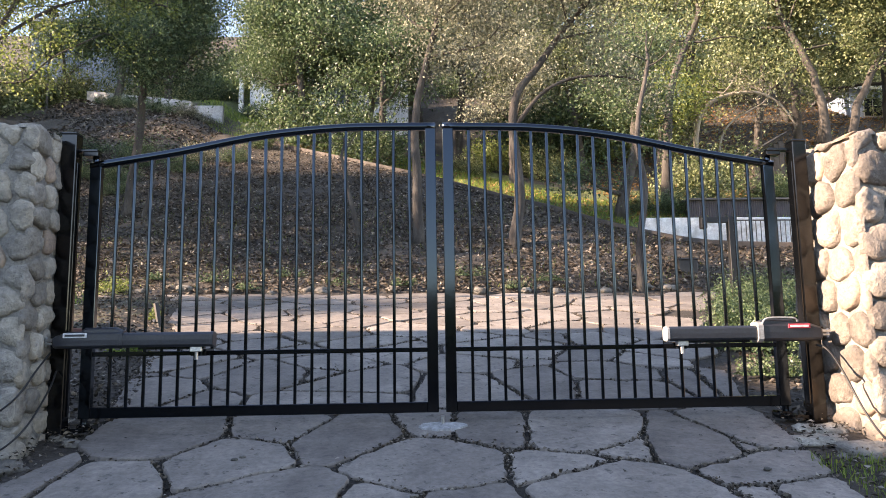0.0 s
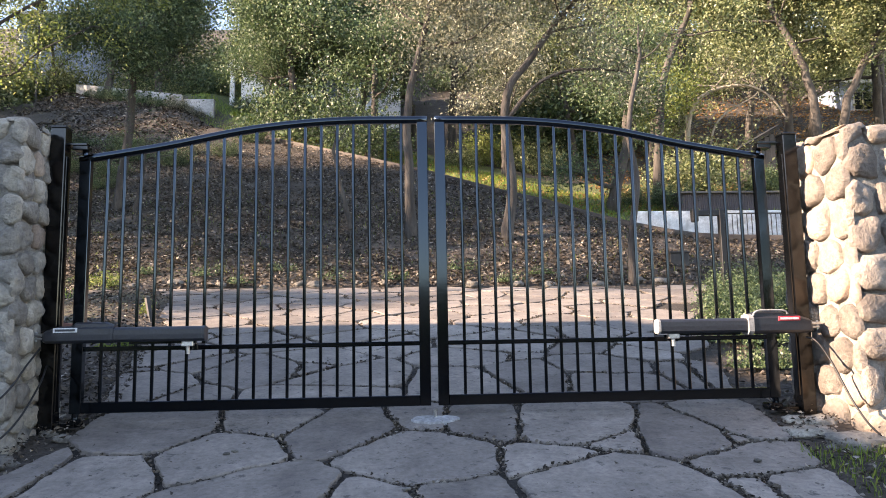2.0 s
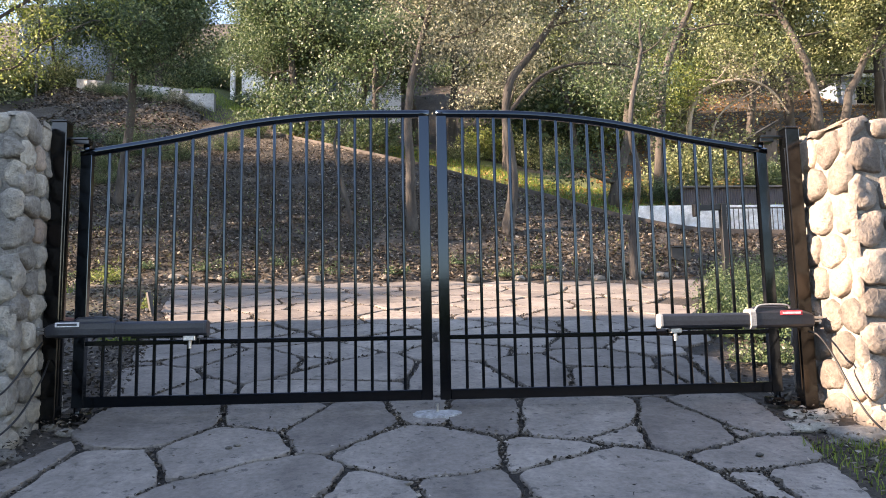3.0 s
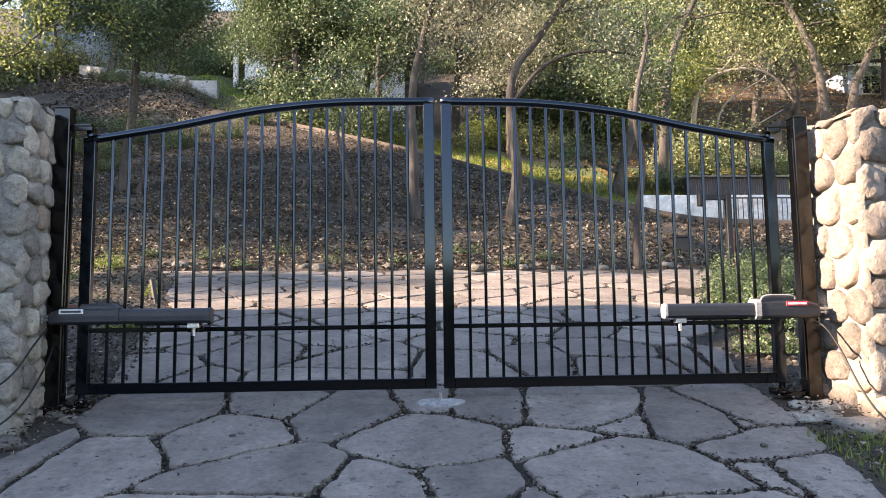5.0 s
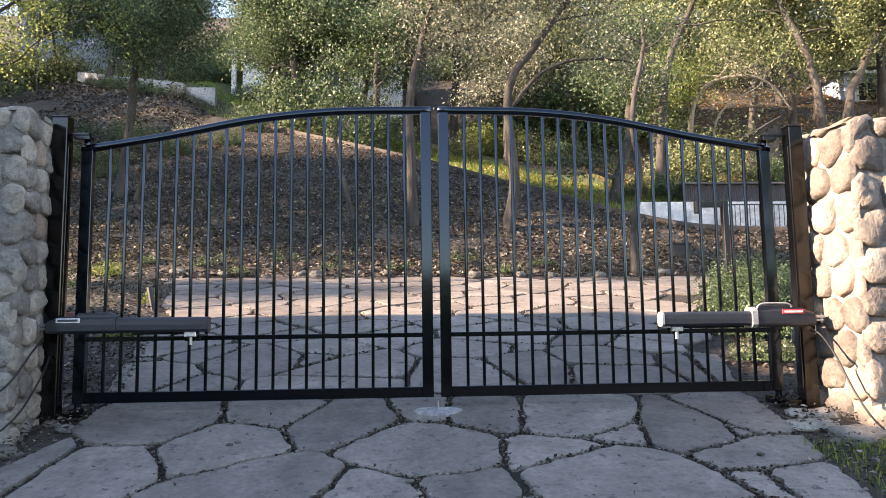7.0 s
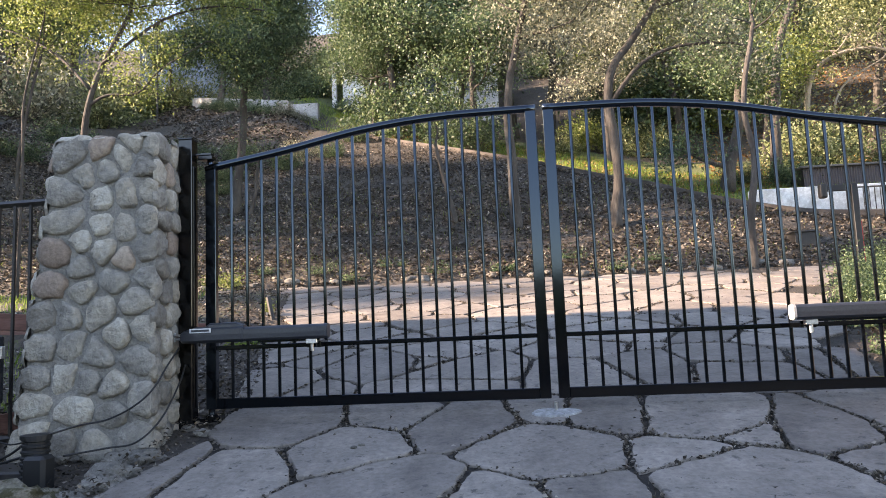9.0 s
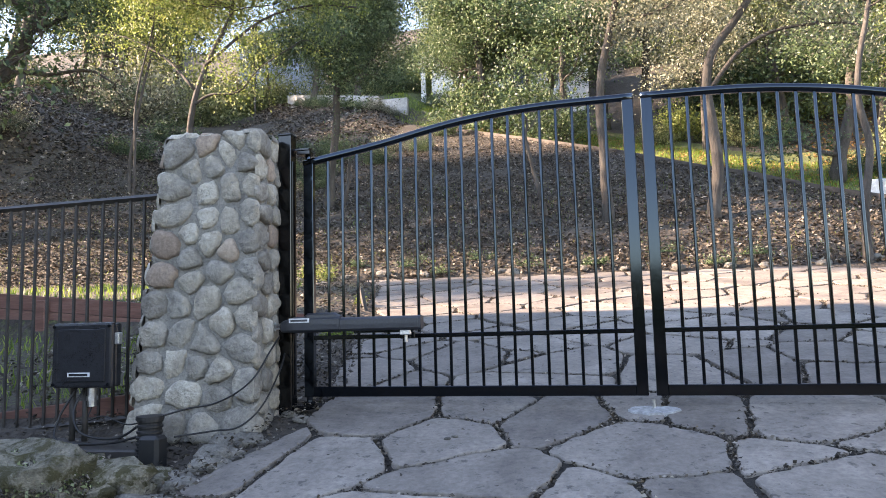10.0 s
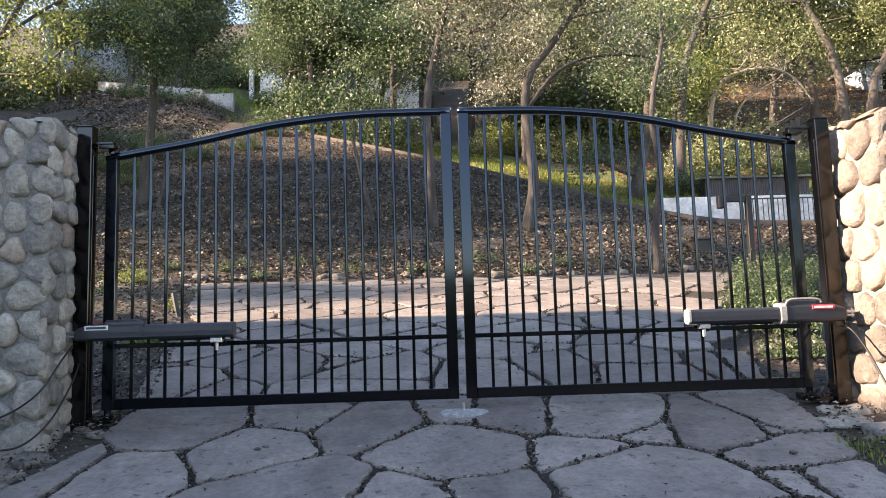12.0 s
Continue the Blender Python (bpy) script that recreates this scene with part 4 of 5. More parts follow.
# woods on the upper slope: a few kinds, repeated with turns and sizes
PROTO = []
for i, (mat_, leafs, h) in enumerate(((LEAF_DARK, 13000, 6.5), (LEAF_OLIVE, 13000, 7.5), (LEAF_LIME, 9000, 6.0), (LEAF_DRY, 11000, 7.0))):
    lean = Vector((0.6 * math.cos(i * 2.1), 0.6 * math.sin(i * 2.1), 0))
    base = Vector((-20 + 12 * i, 46 + 3 * i, 0))
    base.z = land1(base.x, base.y)
    PROTO.append(tree("oak_tree", [base, base + Vector((0, 0, h * 0.3)) + lean * 0.5, base + Vector((0, 0, h * 0.6)) + lean, base + Vector((0, 0, h * 0.85)) + lean * 1.4],
                      0.24, 40 + i, mat_, ("dark green live oak on the upper slope", "olive-leaved oak on the upper slope",
                                           "yellow-green sunlit tree on the upper slope", "dry brownish oak on the upper slope")[i],
                      13, 3.4, 0.28, 0.17, leafs, clump=0.7, group="woods on the upper slope"))
rng = random.Random(8)
WOODS = [(-30, 32, 1, 1.2), (-27, 36, 0, 1.2), (-33, 42, 0, 1.4), (-38, 44, 0, 1.4), (-42, 46, 1, 1.4), (-30, 26, 0, 1.0), (-34, 30, 0, 1.1), (-27.5, 31, 0, 0.9), (-31, 35, 3, 1.0), (-36, 38, 0, 1.2), (-6.6, 27.5, 0, 0.6), (-7.0, 31, 2, 0.55), (-5.0, 27, 0, 0.9), (-2.2, 26, 0, 0.8), (-17.5, 36, 1, 0.9), 
         (2.0, 27, 3, 0.9), (5.0, 30, 1, 1.0), (11.5, 27, 1, 1.0), (22, 26, 1, 1.0), (21.5, 30.5, 1, 0.6), (13, 33, 3, 1.0), (9.5, 22, 2, 0.6), (-4.6, 24.6, 0, 0.85), (-1.4, 23.5, 0, 0.75), (-3.0, 25.6, 0, 0.75), (-5.9, 25.2, 0, 0.55), 
         (7.5, 25, 1, 0.8), (14.5, 24, 1, 0.8), (19.5, 29, 1, 1.0), (26, 31, 1, 1.1), (3.8, 22, 3, 0.6), (0.5, 30, 3, 1.0), (-22, 39.5, 2, 0.6), (-16.5, 44, 1, 0.8), (-11, 46, 2, 1.0)]
for row in range(5):
    for col in range(11):
        y = 36 + row * 9 + rng.uniform(-3, 3)
        x = (col - 5) * (y * 0.16 + 1.6) + rng.uniform(-2.5, 2.5)
        if row == 0 and -14 < x < 2 or -0.57 < x / (y + 4.8) < -0.40:
            continue
        WOODS.append((x, y, rng.randint(0, 3), rng.uniform(0.9, 1.35)))
for x, y, k, s in WOODS:
    c = copy_thing(PROTO[k], pose(x, y, land1(x, y) - 0.1, 0, 0, rng.uniform(0, 360)))
    c.scale = (s, s, s * rng.uniform(0.9, 1.1))

# trees on the street side, out of the walk's sight: they shade the drive and close the place
for x, y, k, s in ((-14, 0.9, 0, 0.62), (-15, 4.6, 3, 0.55), (-42, 27, 0, 1.1), (-46, 33, 1, 1.2), (-40, 21, 0, 1.0), (-45, 40, 0, 1.2), (-37, 16, 0, 1.0), (-17, 0.4, 1, 0.7), (-21, 9.2, 0, 1.42), (-24, 11, 1, 1.2), (-27, 13.5, 0, 0.95), (-31, 11, 0, 1.1),
                   (-24, -30, 0, 0.9), (28, -26, 0, 0.9),
                   # last two, unseen, are added to darken the right hinge stile's reflection
                   (-14, -9, 0, 0.8), (-18, -16, 0, 0.9), (22, -2, 0, 0.8), (18, 6, 1, 0.9), (11.6, -14, 0, 0.95), (14.6, -12.5, 0, 0.9)):
    c = copy_thing(PROTO[k], pose(x, y, land1(x, y) - 0.1, 0, 0, rng.uniform(0, 360)))
    c.scale = (s, s, s)
    c["group"] = "trees on the street side"
for i in range(36):                                      # unseen belt of trees added behind the walk, to darken the gate's reflections
    x, y = -33 + (i // 2) * 3.9 + rng.uniform(-0.8, 0.8), -21.5 - 3.4 * (i % 2) + rng.uniform(-0.6, 0.6)
    c = copy_thing(PROTO[0], pose(x, y, land1(x, y) - 0.7, 0, 0, rng.uniform(0, 360)))
    k = rng.uniform(0.42, 0.58)
    c.scale = (k * 1.15, k * 1.15, k)
    c["group"] = "trees on the street side"

# ---- leaf litter and grass ----
nr = np.random.default_rng(4)
n = 110000
lx = nr.uniform(-17, 12, n)
ly = foot(lx) + nr.beta(1.0, 1.6, n) * 16
keep = ly < np.interp(lx, KERB_X, KERB_Y)
scatter("leaf_litter", lx[keep], ly[keep], 0.085, LITTER, "dry grey-brown oak leaves lying thick on the slope", "leaf litter", seed=5)
n = 60000
lx = nr.uniform(-42, -9, n)
ly = foot(lx) + nr.uniform(0, 30, n)
keep = (ly < np.interp(lx, KERB_X, KERB_Y)) & ((lx < -16.5) | (ly > 17))
scatter("leaf_litter", lx[keep], ly[keep], 0.16, LITTER, "dry grey-brown leaves and twigs high on the slope", "leaf litter", seed=15)
n = 16000
lx = nr.uniform(7, 36, n)
ly = np.interp(lx, KERB_X, KERB_Y) + nr.uniform(6, 34, n)
scatter("leaf_litter", lx, ly, 0.17, LITTER_ORANGE, "rusty fallen leaves on the far slope", "leaf litter", seed=18)
n = 5000
lx = nr.uniform(-6.5, -2.4, n)
ly = nr.uniform(0.1, 7.4, n)
keep = lx < np.interp(ly, LEFT_Y, LEFT_X) - 0.02
scatter("leaf_litter", lx[keep], ly[keep], 0.06, LITTER, "fallen leaves on the bed beside the drive", "leaf litter", seed=6)
n = 3200
lx = nr.uniform(-4.6, -2.05, n)
ly = nr.uniform(-2.2, 0.1, n)
keep = (lx < np.interp(ly, LEFT_Y, LEFT_X) + 0.03) & ~((lx > -3.55) & (lx < -2.55) & (ly > -0.52))
scatter("leaf_litter", lx[keep], ly[keep], 0.035, LITTER, "grit and bits of leaf on the soil at the pillar's foot", "leaf litter", seed=16)
n = 1200
lx = nr.uniform(2.0, 3.4, n)
ly = nr.uniform(-2.0, -0.1, n)
keep = (lx > np.interp(ly, RIGHT_Y, RIGHT_X)) & ~((lx > 2.66) & (ly > -0.55))
scatter("leaf_litter", lx[keep], ly[keep], 0.035, LITTER, "grit and bits of leaf beside the sunlit pillar", "leaf litter", seed=17)
n = 1500
lx = nr.uniform(-3.2, -2.0, n)
ly = nr.uniform(0.1, 3.0, n)
keep = lx < np.interp(ly, LEFT_Y, LEFT_X) + 0.12
c = np.stack([lx[keep], ly[keep], SLOPE * ly[keep] + nr.uniform(0.0, 0.02, keep.sum())], -1)
tagged(new("leaf_litter", leaf_mesh("leaf_litter", c, 0.045, LITTER, nr, 0.35)), "dry leaves along the edge of the drive inside the gate", "leaf litter", kind="stuff")
n = 2600
lx = nr.uniform(2.3, 6, n)
ly = nr.uniform(-0.2, 7.0, n)
keep = lx > np.interp(ly, RIGHT_Y, RIGHT_X) + 0.02
scatter("leaf_litter", lx[keep], ly[keep], 0.055, LITTER, "fallen leaves under the shrubs beside the drive", "leaf litter", seed=7)
n = 17000
lx = nr.uniform(-5, 16, n)
ly = np.interp(lx, KERB_X, KERB_Y) + 9.0 * nr.random(n) ** 1.7 + 0.2
scatter("leaf_litter", lx, ly, 0.10, LITTER_ORANGE, "orange fallen leaves along the upper track", "leaf litter", seed=8)
n = 110000
lx = nr.uniform(-4.2, 4.2, n)
ly = -2.6 + 10.2 * nr.random(n) ** 1.3
keep = (lx > np.interp(ly, LEFT_Y, LEFT_X)) & (lx < np.interp(ly, RIGHT_Y, RIGHT_X)) & (ly < foot(lx))
lx, ly = lx[keep], ly[keep]
sd, sw = np.array(seeds), np.array([weights[q] for q in seeds])
in_joint = np.zeros(len(lx), bool)
for k in range(0, len(lx), 4000):
    d = np.hypot(lx[k:k + 4000, None] - sd[None, :, 0], ly[k:k + 4000, None] - sd[None, :, 1])
    d = d ** 2 - sw[None, :]
    two = np.argpartition(d, 1, axis=1)[:, :2]
    d0, d1 = np.take_along_axis(d, two, 1).T
    gap = np.hypot(*(sd[two[:, 0]] - sd[two[:, 1]]).T)
    in_joint[k:k + 4000] = np.abs(d0 - d1) / (2 * gap) < 0.026
lx, ly = lx[in_joint], ly[in_joint]
n = len(lx)
c = np.stack([lx, ly, SLOPE * ly - 0.02 + nr.uniform(0, 0.016, n)], -1)
tagged(new("joint_litter", leaf_mesh("joint_litter", c, 0.022, LITTER, nr, 0.4)), "bits of leaf and grit in the joints of the drive", "leaf litter", kind="stuff")


n = 260
lx, ly = nr.uniform(-2.2, 2.2, n), nr.uniform(-1.7, 6.5, n)
c = np.stack([lx, ly, SLOPE * ly + 0.008 + nr.uniform(0, 0.006, n)], -1)
tagged(new("drive_debris", leaf_mesh("drive_debris", c, 0.03, LITTER, nr, 0.15)), "scattered bits of dry leaf lying on the flagstones", "leaf litter", kind="stuff")


def grass(name, xs, ys, h, material, label, seed):
    rg = np.random.default_rng(seed)
    n = len(xs)
    root = np.stack([xs, ys, land(xs, ys) - 0.01], -1)
    a = rg.uniform(0, 2 * np.pi, n)
    hh = h * rg.uniform(0.5, 1.3, n)
    w = np.stack([np.cos(a), np.sin(a), 0 * a], -1) * (h * 0.07)
    lean = np.stack([np.cos(a + 1.5), np.sin(a + 1.5), 0 * a], -1) * (hh * rg.uniform(0.1, 0.6, n))[:, None]
    up = np.stack([0 * a, 0 * a, hh], -1)
    v = np.stack([root - w, root + w, root + w * 0.6 + lean * 0.4 + up * 0.6, root + lean + up], 1).reshape(-1, 3)
    return tagged(new(name, quick_mesh(name, v, np.arange(4 * n).reshape(-1, 4), material)), label, "grass", kind="stuff")


n = 16000
lx = nr.uniform(-3, 16, n)
ly = np.interp(lx, KERB_X, KERB_Y) + nr.uniform(1.5, 9, n)
grass("turf_grass", lx, ly, 0.16, GRASS, "bright green grass beyond the kerb of the upper track", 1)
n = 5000
lx = nr.uniform(-12, -3, n)
ly = np.interp(lx, KERB_X, KERB_Y) + nr.uniform(0.6, 6, n)
grass("turf_grass", lx, ly, 0.16, GRASS, "bright green lawn in front of the white house", 5)
n = 3600
lx = nr.uniform(-9, -3.5, n)
ly = nr.uniform(-0.05, 6.5, n)
keep = lx < np.interp(ly, LEFT_Y, LEFT_X) - 1.3
grass("turf_grass", lx[keep], ly[keep], 0.11, GRASS, "short weedy grass on the terrace beside the drive", 2)
n = 500
lx = nr.uniform(2.08, 2.6, n)
ly = nr.uniform(-1.5, -0.75, n)
grass("verge_grass", lx, ly, 0.05, GRASS, "small patch of grass at the edge of the drive", 3)
n = 3500
lx = nr.uniform(-15, 6, n)
ly = foot(lx) + nr.uniform(0.2, 7, n)
grass("slope_weeds", lx, ly, 0.09, GRASS, "sparse green weeds among the leaves on the slope", 4)

# ---- shrubs ----


def shrub(name, at, r, h, seed, leaves, label, leaf=0.06, count=2500, group="", stems=14, category="shrub"):
    rng = random.Random(seed)
    nr_ = np.random.default_rng(seed)
    at = Vector(at)
    t = thing(name, at, label, category, group)
    bm = bmesh.new()
    cs = []
    for _ in range(stems):
        a = rng.uniform(0, 2 * math.pi)
        pts = branch(rng, at + Vector((math.cos(a), math.sin(a), 0)) * r * 0.2 * rng.random() - Vector((0, 0, 0.05)),
                     (math.cos(a) * r, math.sin(a) * r, h * rng.uniform(0.7, 1.3)), math.hypot(r, h) * rng.uniform(0.6, 1.0), 0.3, 0.03, 5)
        tube(bm, pts, [0.012 * max(0.4, r) * (1.1 - j / 6) for j in range(6)], 5, False)
        cs += pts[2:]
    part("woody_frame", bm, BARK, t, smooth=True)
    c = np.array([tuple(p) for p in cs])
    pick = nr_.integers(0, len(c), count)
    off = nr_.normal(size=(count, 3)) * r * 0.2 * nr_.uniform(0.5, 1.4, len(c))[pick][:, None]
    pts = c[pick] + off
    pts[:, 2] = np.maximum(pts[:, 2], at.z + 0.02)
    part("foliage", leaf_mesh("foliage", pts, leaf, leaves, nr_), leaves, t)
    return t


for i, (x, y, r, h) in enumerate(((3.75, 3.3, 0.5, 0.42), (4.3, 4.0, 0.55, 0.45), (4.75, 4.9, 0.6, 0.5), (5.3, 5.8, 0.6, 0.5), (3.35, 2.3, 0.4, 0.3), (4.9, 3.9, 0.5, 0.45), (3.0, 1.2, 0.3, 0.2))):
    shrub("shrub", drop_on(x, y), r, h * 0.72, 60 + i, LEAF_DARK, "low green leafy shrub beside the drive", 0.034, 6500 if r > 0.35 else 1800, "shrubs beside the drive")
shrub("shrub", drop_on(-3.62, 4.6), 0.16, 0.22, 70, LEAF_LIME, "small yellow-green plant in the leaf bed", 0.04, 260, stems=6)
shrub("shrub", drop_on(-3.2, 2.6), 0.2, 0.12, 72, GRASS, "tuft of weeds by the gate post", 0.04, 300, stems=6)
for i in range(12):
    x = -8.0 + i * 0.95 + 0.3 * math.sin(i * 5.1)
    shrub("weed_clump", drop_on(x, float(foot(x)) + 0.5 + 0.35 * math.sin(i * 2.3)), 0.28 + 0.08 * math.sin(i * 3.7), 0.14, 170 + i, LEAF_DARK,
          "low dark green weeds at the foot of the slope", 0.045, 420, "weeds at the foot of the slope", 8)
shrub("shrub", drop_on(-5.6, 7.9), 0.35, 0.3, 73, LEAF_LIME, "pale weeds at the foot of the slope", 0.05, 700, stems=8)
BUSH = []
for i, (lm, lab) in enumerate(((LEAF_DARK, "dark green brush on the upper slope"), (LEAF_OLIVE, "olive brush on the upper slope"),
                               (LEAF_DRY, "dry twiggy brush on the upper slope"), (LEAF_LIME, "sunlit yellow-green brush on the upper slope"))):
    b = drop_on(-34 + 7 * i, 50 + i)
    BUSH.append(shrub("brush", b, 1.5, 1.6, 80 + i, lm, lab, 0.14, 3800, "brush on the upper slope", 22))
rng = random.Random(19)
spots = [(-9.8, 20.0, 0, 0.4), (-8.0, 21.0, 2, 0.4), (-6.3, 23.6, 0, 0.5), (-4.4, 24.6, 0, 1.2),
         (-3.0, 23.4, 0, 1.2), (-5.6, 26.4, 0, 1.1), (-1.6, 22.2, 0, 0.9), (7.2, 17.5, 0, 0.4), (8.2, 16.8, 0, 0.5), (10.0, 19.5, 1, 0.9), (5.5, 25, 1, 0.8), (3.6, 25.5, 3, 0.8), (2.2, 24.0, 1, 0.5), (12.5, 22, 1, 1.1), (19, 24, 3, 1.0), (-19.5, 14.5, 2, 0.5), (-33, 28, 1, 1.5), (-13, 38.5, 0, 1.0), (-15.5, 40, 1, 1.1), (-11.5, 40, 3, 1.0), (-18, 41, 1, 1.2),
          (-11, 18, 0, 0.4), (-9.5, 17.5, 0, 0.35), (-12.5, 19, 0, 0.45), (-8, 19, 0, 0.4), (-10.5, 21.5, 0, 0.45), (-6.5, 20.5, 0, 0.35), (-14, 17, 0, 0.4),
          (-15.5, 19, 0, 0.5), (-13, 22.5, 0, 0.5), (-17, 17.5, 0, 0.5), (-9, 15.8, 0, 0.3), (-12, 15.2, 0, 0.35), (-16.5, 22.5, 0, 0.6), (-19.5, 24, 0, 0.7), (-23.6, 40.6, 1, 1.5), (-25.4, 40.2, 0, 1.5), (-21.4, 40.8, 1, 1.3), (-28.5, 41, 0, 1.9), (-27, 38, 0, 1.2),
          (-14.5, 46, 1, 1.3), (-12.8, 48, 1, 1.6), (-10.5, 49, 0, 2.0), (12.9, 19.9, 0, 0.55), (14.0, 19.8, 0, 0.6), (13.5, 19.4, 0, 0.4)]
for _ in range(80):
    y = 27 + 38 * rng.random() ** 1.3
    x = rng.uniform(-1, 1) * (6 + y * 0.72)
    if -20.5 < x < 1.0 and y < 46 or (14 < x < 22 and y < 34):
        continue
    spots.append((x, y, rng.choice((0, 1, 1, 2, 3)), rng.uniform(0.9, 1.9)))
for i in range(10):                                      # brush along the foot of the white wall
    x = -18.6 + i * 0.8
    spots.append((x, float(np.interp(x, KERB_X, KERB_Y)) - 0.5, (0, 2, 0, 1)[i % 4], 0.26 + 0.12 * abs(math.sin(i * 2.7))))
spots += [(-9.2, 34.8, 0, 0.5), (-7.6, 34.6, 1, 0.6), (-6.0, 34.8, 0, 0.8), (-10.6, 29.9, 2, 0.28)]
for x, y, k, s in spots:
    c = copy_thing(BUSH[k], pose(x, y, land1(x, y) - 0.1, 0, 0, rng.uniform(0, 360)))
    c.scale = (s, s, s)

# ---- kerb, walls and fences ----


def kerb_line(name, x0, x1, back, low, high, thick, material, label, category, n=40, level=None):
    """A wall that follows the line of the upper track."""
    bm = bmesh.new()
    rows = []
    for i in range(n + 1):
        x = x0 + (x1 - x0) * i / n
        y = float(np.interp(x, KERB_X, KERB_Y)) + back
        z = land1(x, float(np.interp(x, KERB_X, KERB_Y)) - 0.02)
        t = level if level is not None else z + high
        rows.append([bm.verts.new(v) for v in ((x, y, z + low), (x, y, t - 0.02), (x, y + 0.02, t), (x, y + thick, t), (x, y + thick, z + low))])
    for a, b in zip(rows, rows[1:]):
        for k in range(4):
            bm.faces.new((a[k], b[k], b[k + 1], a[k + 1]))
    bm.faces.new(rows[0])
    bm.faces.new(rows[-1][::-1])
    bmesh.ops.recalc_face_normals(bm, faces=bm.faces)
    return tagged(part(name, bm, material), label, category)


kerb_line("kerb", -7.5, 12.0, 0.0, -0.3, 0.15, 0.16, KERB, "dark weathered board kerb along the upper track", "kerb", 60)
kerb_line("retaining_wall", -20.5, -11.6, 0.5, -0.4, 0.8, 0.25, PALE_RENDER, "long white rendered wall beside the upper track", "wall", 30)
tagged(part("garden_wall", block(bmesh.new(), (-11.4, 30.9, 10.8), (-9.9, 31.2, 12.75), 0.02), PALE_RENDER), "short white rendered end wall by the lawn", "wall")
# white yard wall with a level top, and the low dark shed behind it
bm = bmesh.new()
block(bm, (5.4, 11.75, 2.3), (9.3, 12.0, 3.42), 0.015)
tagged(part("yard_wall", bm, WHITE), "low white rendered yard wall with a level top", "wall")
shed = thing("low_shed", (10, 16, 4.1), "long low dark shed of corrugated metal", "shed")
bm = bmesh.new()
cols = 46
front = []
for i in range(cols * 2 + 1):
    x = 8.35 + 3.2 * i / (cols * 2)
    front.append((bm.verts.new((x, 16 + (0.02 if i % 2 else 0), 3.7)), bm.verts.new((x, 16 + (0.02 if i % 2 else 0), 4.68))))
for a, b in zip(front, front[1:]):
    bm.faces.new((a[0], b[0], b[1], a[1]))
part("front_wall", bm, SHED, shed)
bm = bmesh.new()
block(bm, (8.35, 16.03, 3.7), (8.4, 17.8, 4.68))
block(bm, (11.5, 16.03, 3.7), (11.55, 17.8, 4.68))
block(bm, (8.4, 17.75, 3.7), (11.5, 17.8, 4.68))
part("wall_shell", bm, SHED, shed)
part("roof", block(bmesh.new(), (8.25, 15.9, 4.68), (11.65, 17.9, 4.74), 0.01), ROOF, shed)
rail = thing("yard_railing", (8.2, 11.4, 2.7), "black steel railing in front of the white yard wall", "railing")
part("top_bar", block(bmesh.new(), (7.3, 11.38, 3.27), (9.4, 11.42, 3.3)), BLACK_OLD, rail)
part("low_bar", block(bmesh.new(), (7.3, 11.38, 2.72), (9.4, 11.42, 2.75)), BLACK_OLD, rail)
for i in range(18):
    x = 7.32 + i * 0.12
    part("upright", block(bmesh.new(), (x - 0.008, 11.392, 2.5), (x + 0.008, 11.408, 3.28)), BLACK_OLD, rail)


def picket_fence():
    f = thing("steel_fence", (-3.5, -0.3, 0), "weathered dark steel picket fence beside the stone pillar", "fence")
    x0, x1 = -7.5, -3.3
    tilt = 0.013
    top = lambda x: 1.562 + (x + 3.45) * tilt
    bm = bmesh.new()
    tube(bm, [(x0, -0.3, top(x0)), (x1, -0.3, top(x1))], 0.024, 4)
    part("top_rail", bm, BLACK_OLD, f)
    bm = bmesh.new()
    tube(bm, [(x0, -0.3, -0.02 + (x0 + 3.5) * 0.1), (x1, -0.3, 0.0)], 0.02, 4)
    part("bottom_rail", bm, BLACK_OLD, f)
    x = x1 - 0.13
    while x > x0:
        part("picket", block(bmesh.new(), (x - 0.009, -0.309, -0.1 + (x + 3.5) * 0.1), (x + 0.009, -0.291, top(x)), 0.001), BLACK_OLD, f)
        x -= 0.116
    return f


picket_fence()


def board(parent, x0, x1, y0, y1, za0, za1, zb0, zb1):
    """A plank from x0 to x1 whose ends stand at different heights."""
    bm = bmesh.new()
    v = [bm.verts.new(p) for p in ((x0, y0, za0), (x1, y0, zb0), (x1, y1, zb0), (x0, y1, za0), (x0, y0, za1), (x1, y0, zb1), (x1, y1, zb1), (x0, y1, za1))]
    for q in ((0, 1, 5, 4), (1, 2, 6, 5), (2, 3, 7, 6), (3, 0, 4, 7), (4, 5, 6, 7), (3, 2, 1, 0)):
        bm.faces.new([v[k] for k in q])
    bmesh.ops.bevel(bm, geom=bm.edges[:], offset=0.006, segments=1, affect="EDGES")
    return part("board", bm, TIMBER, parent)


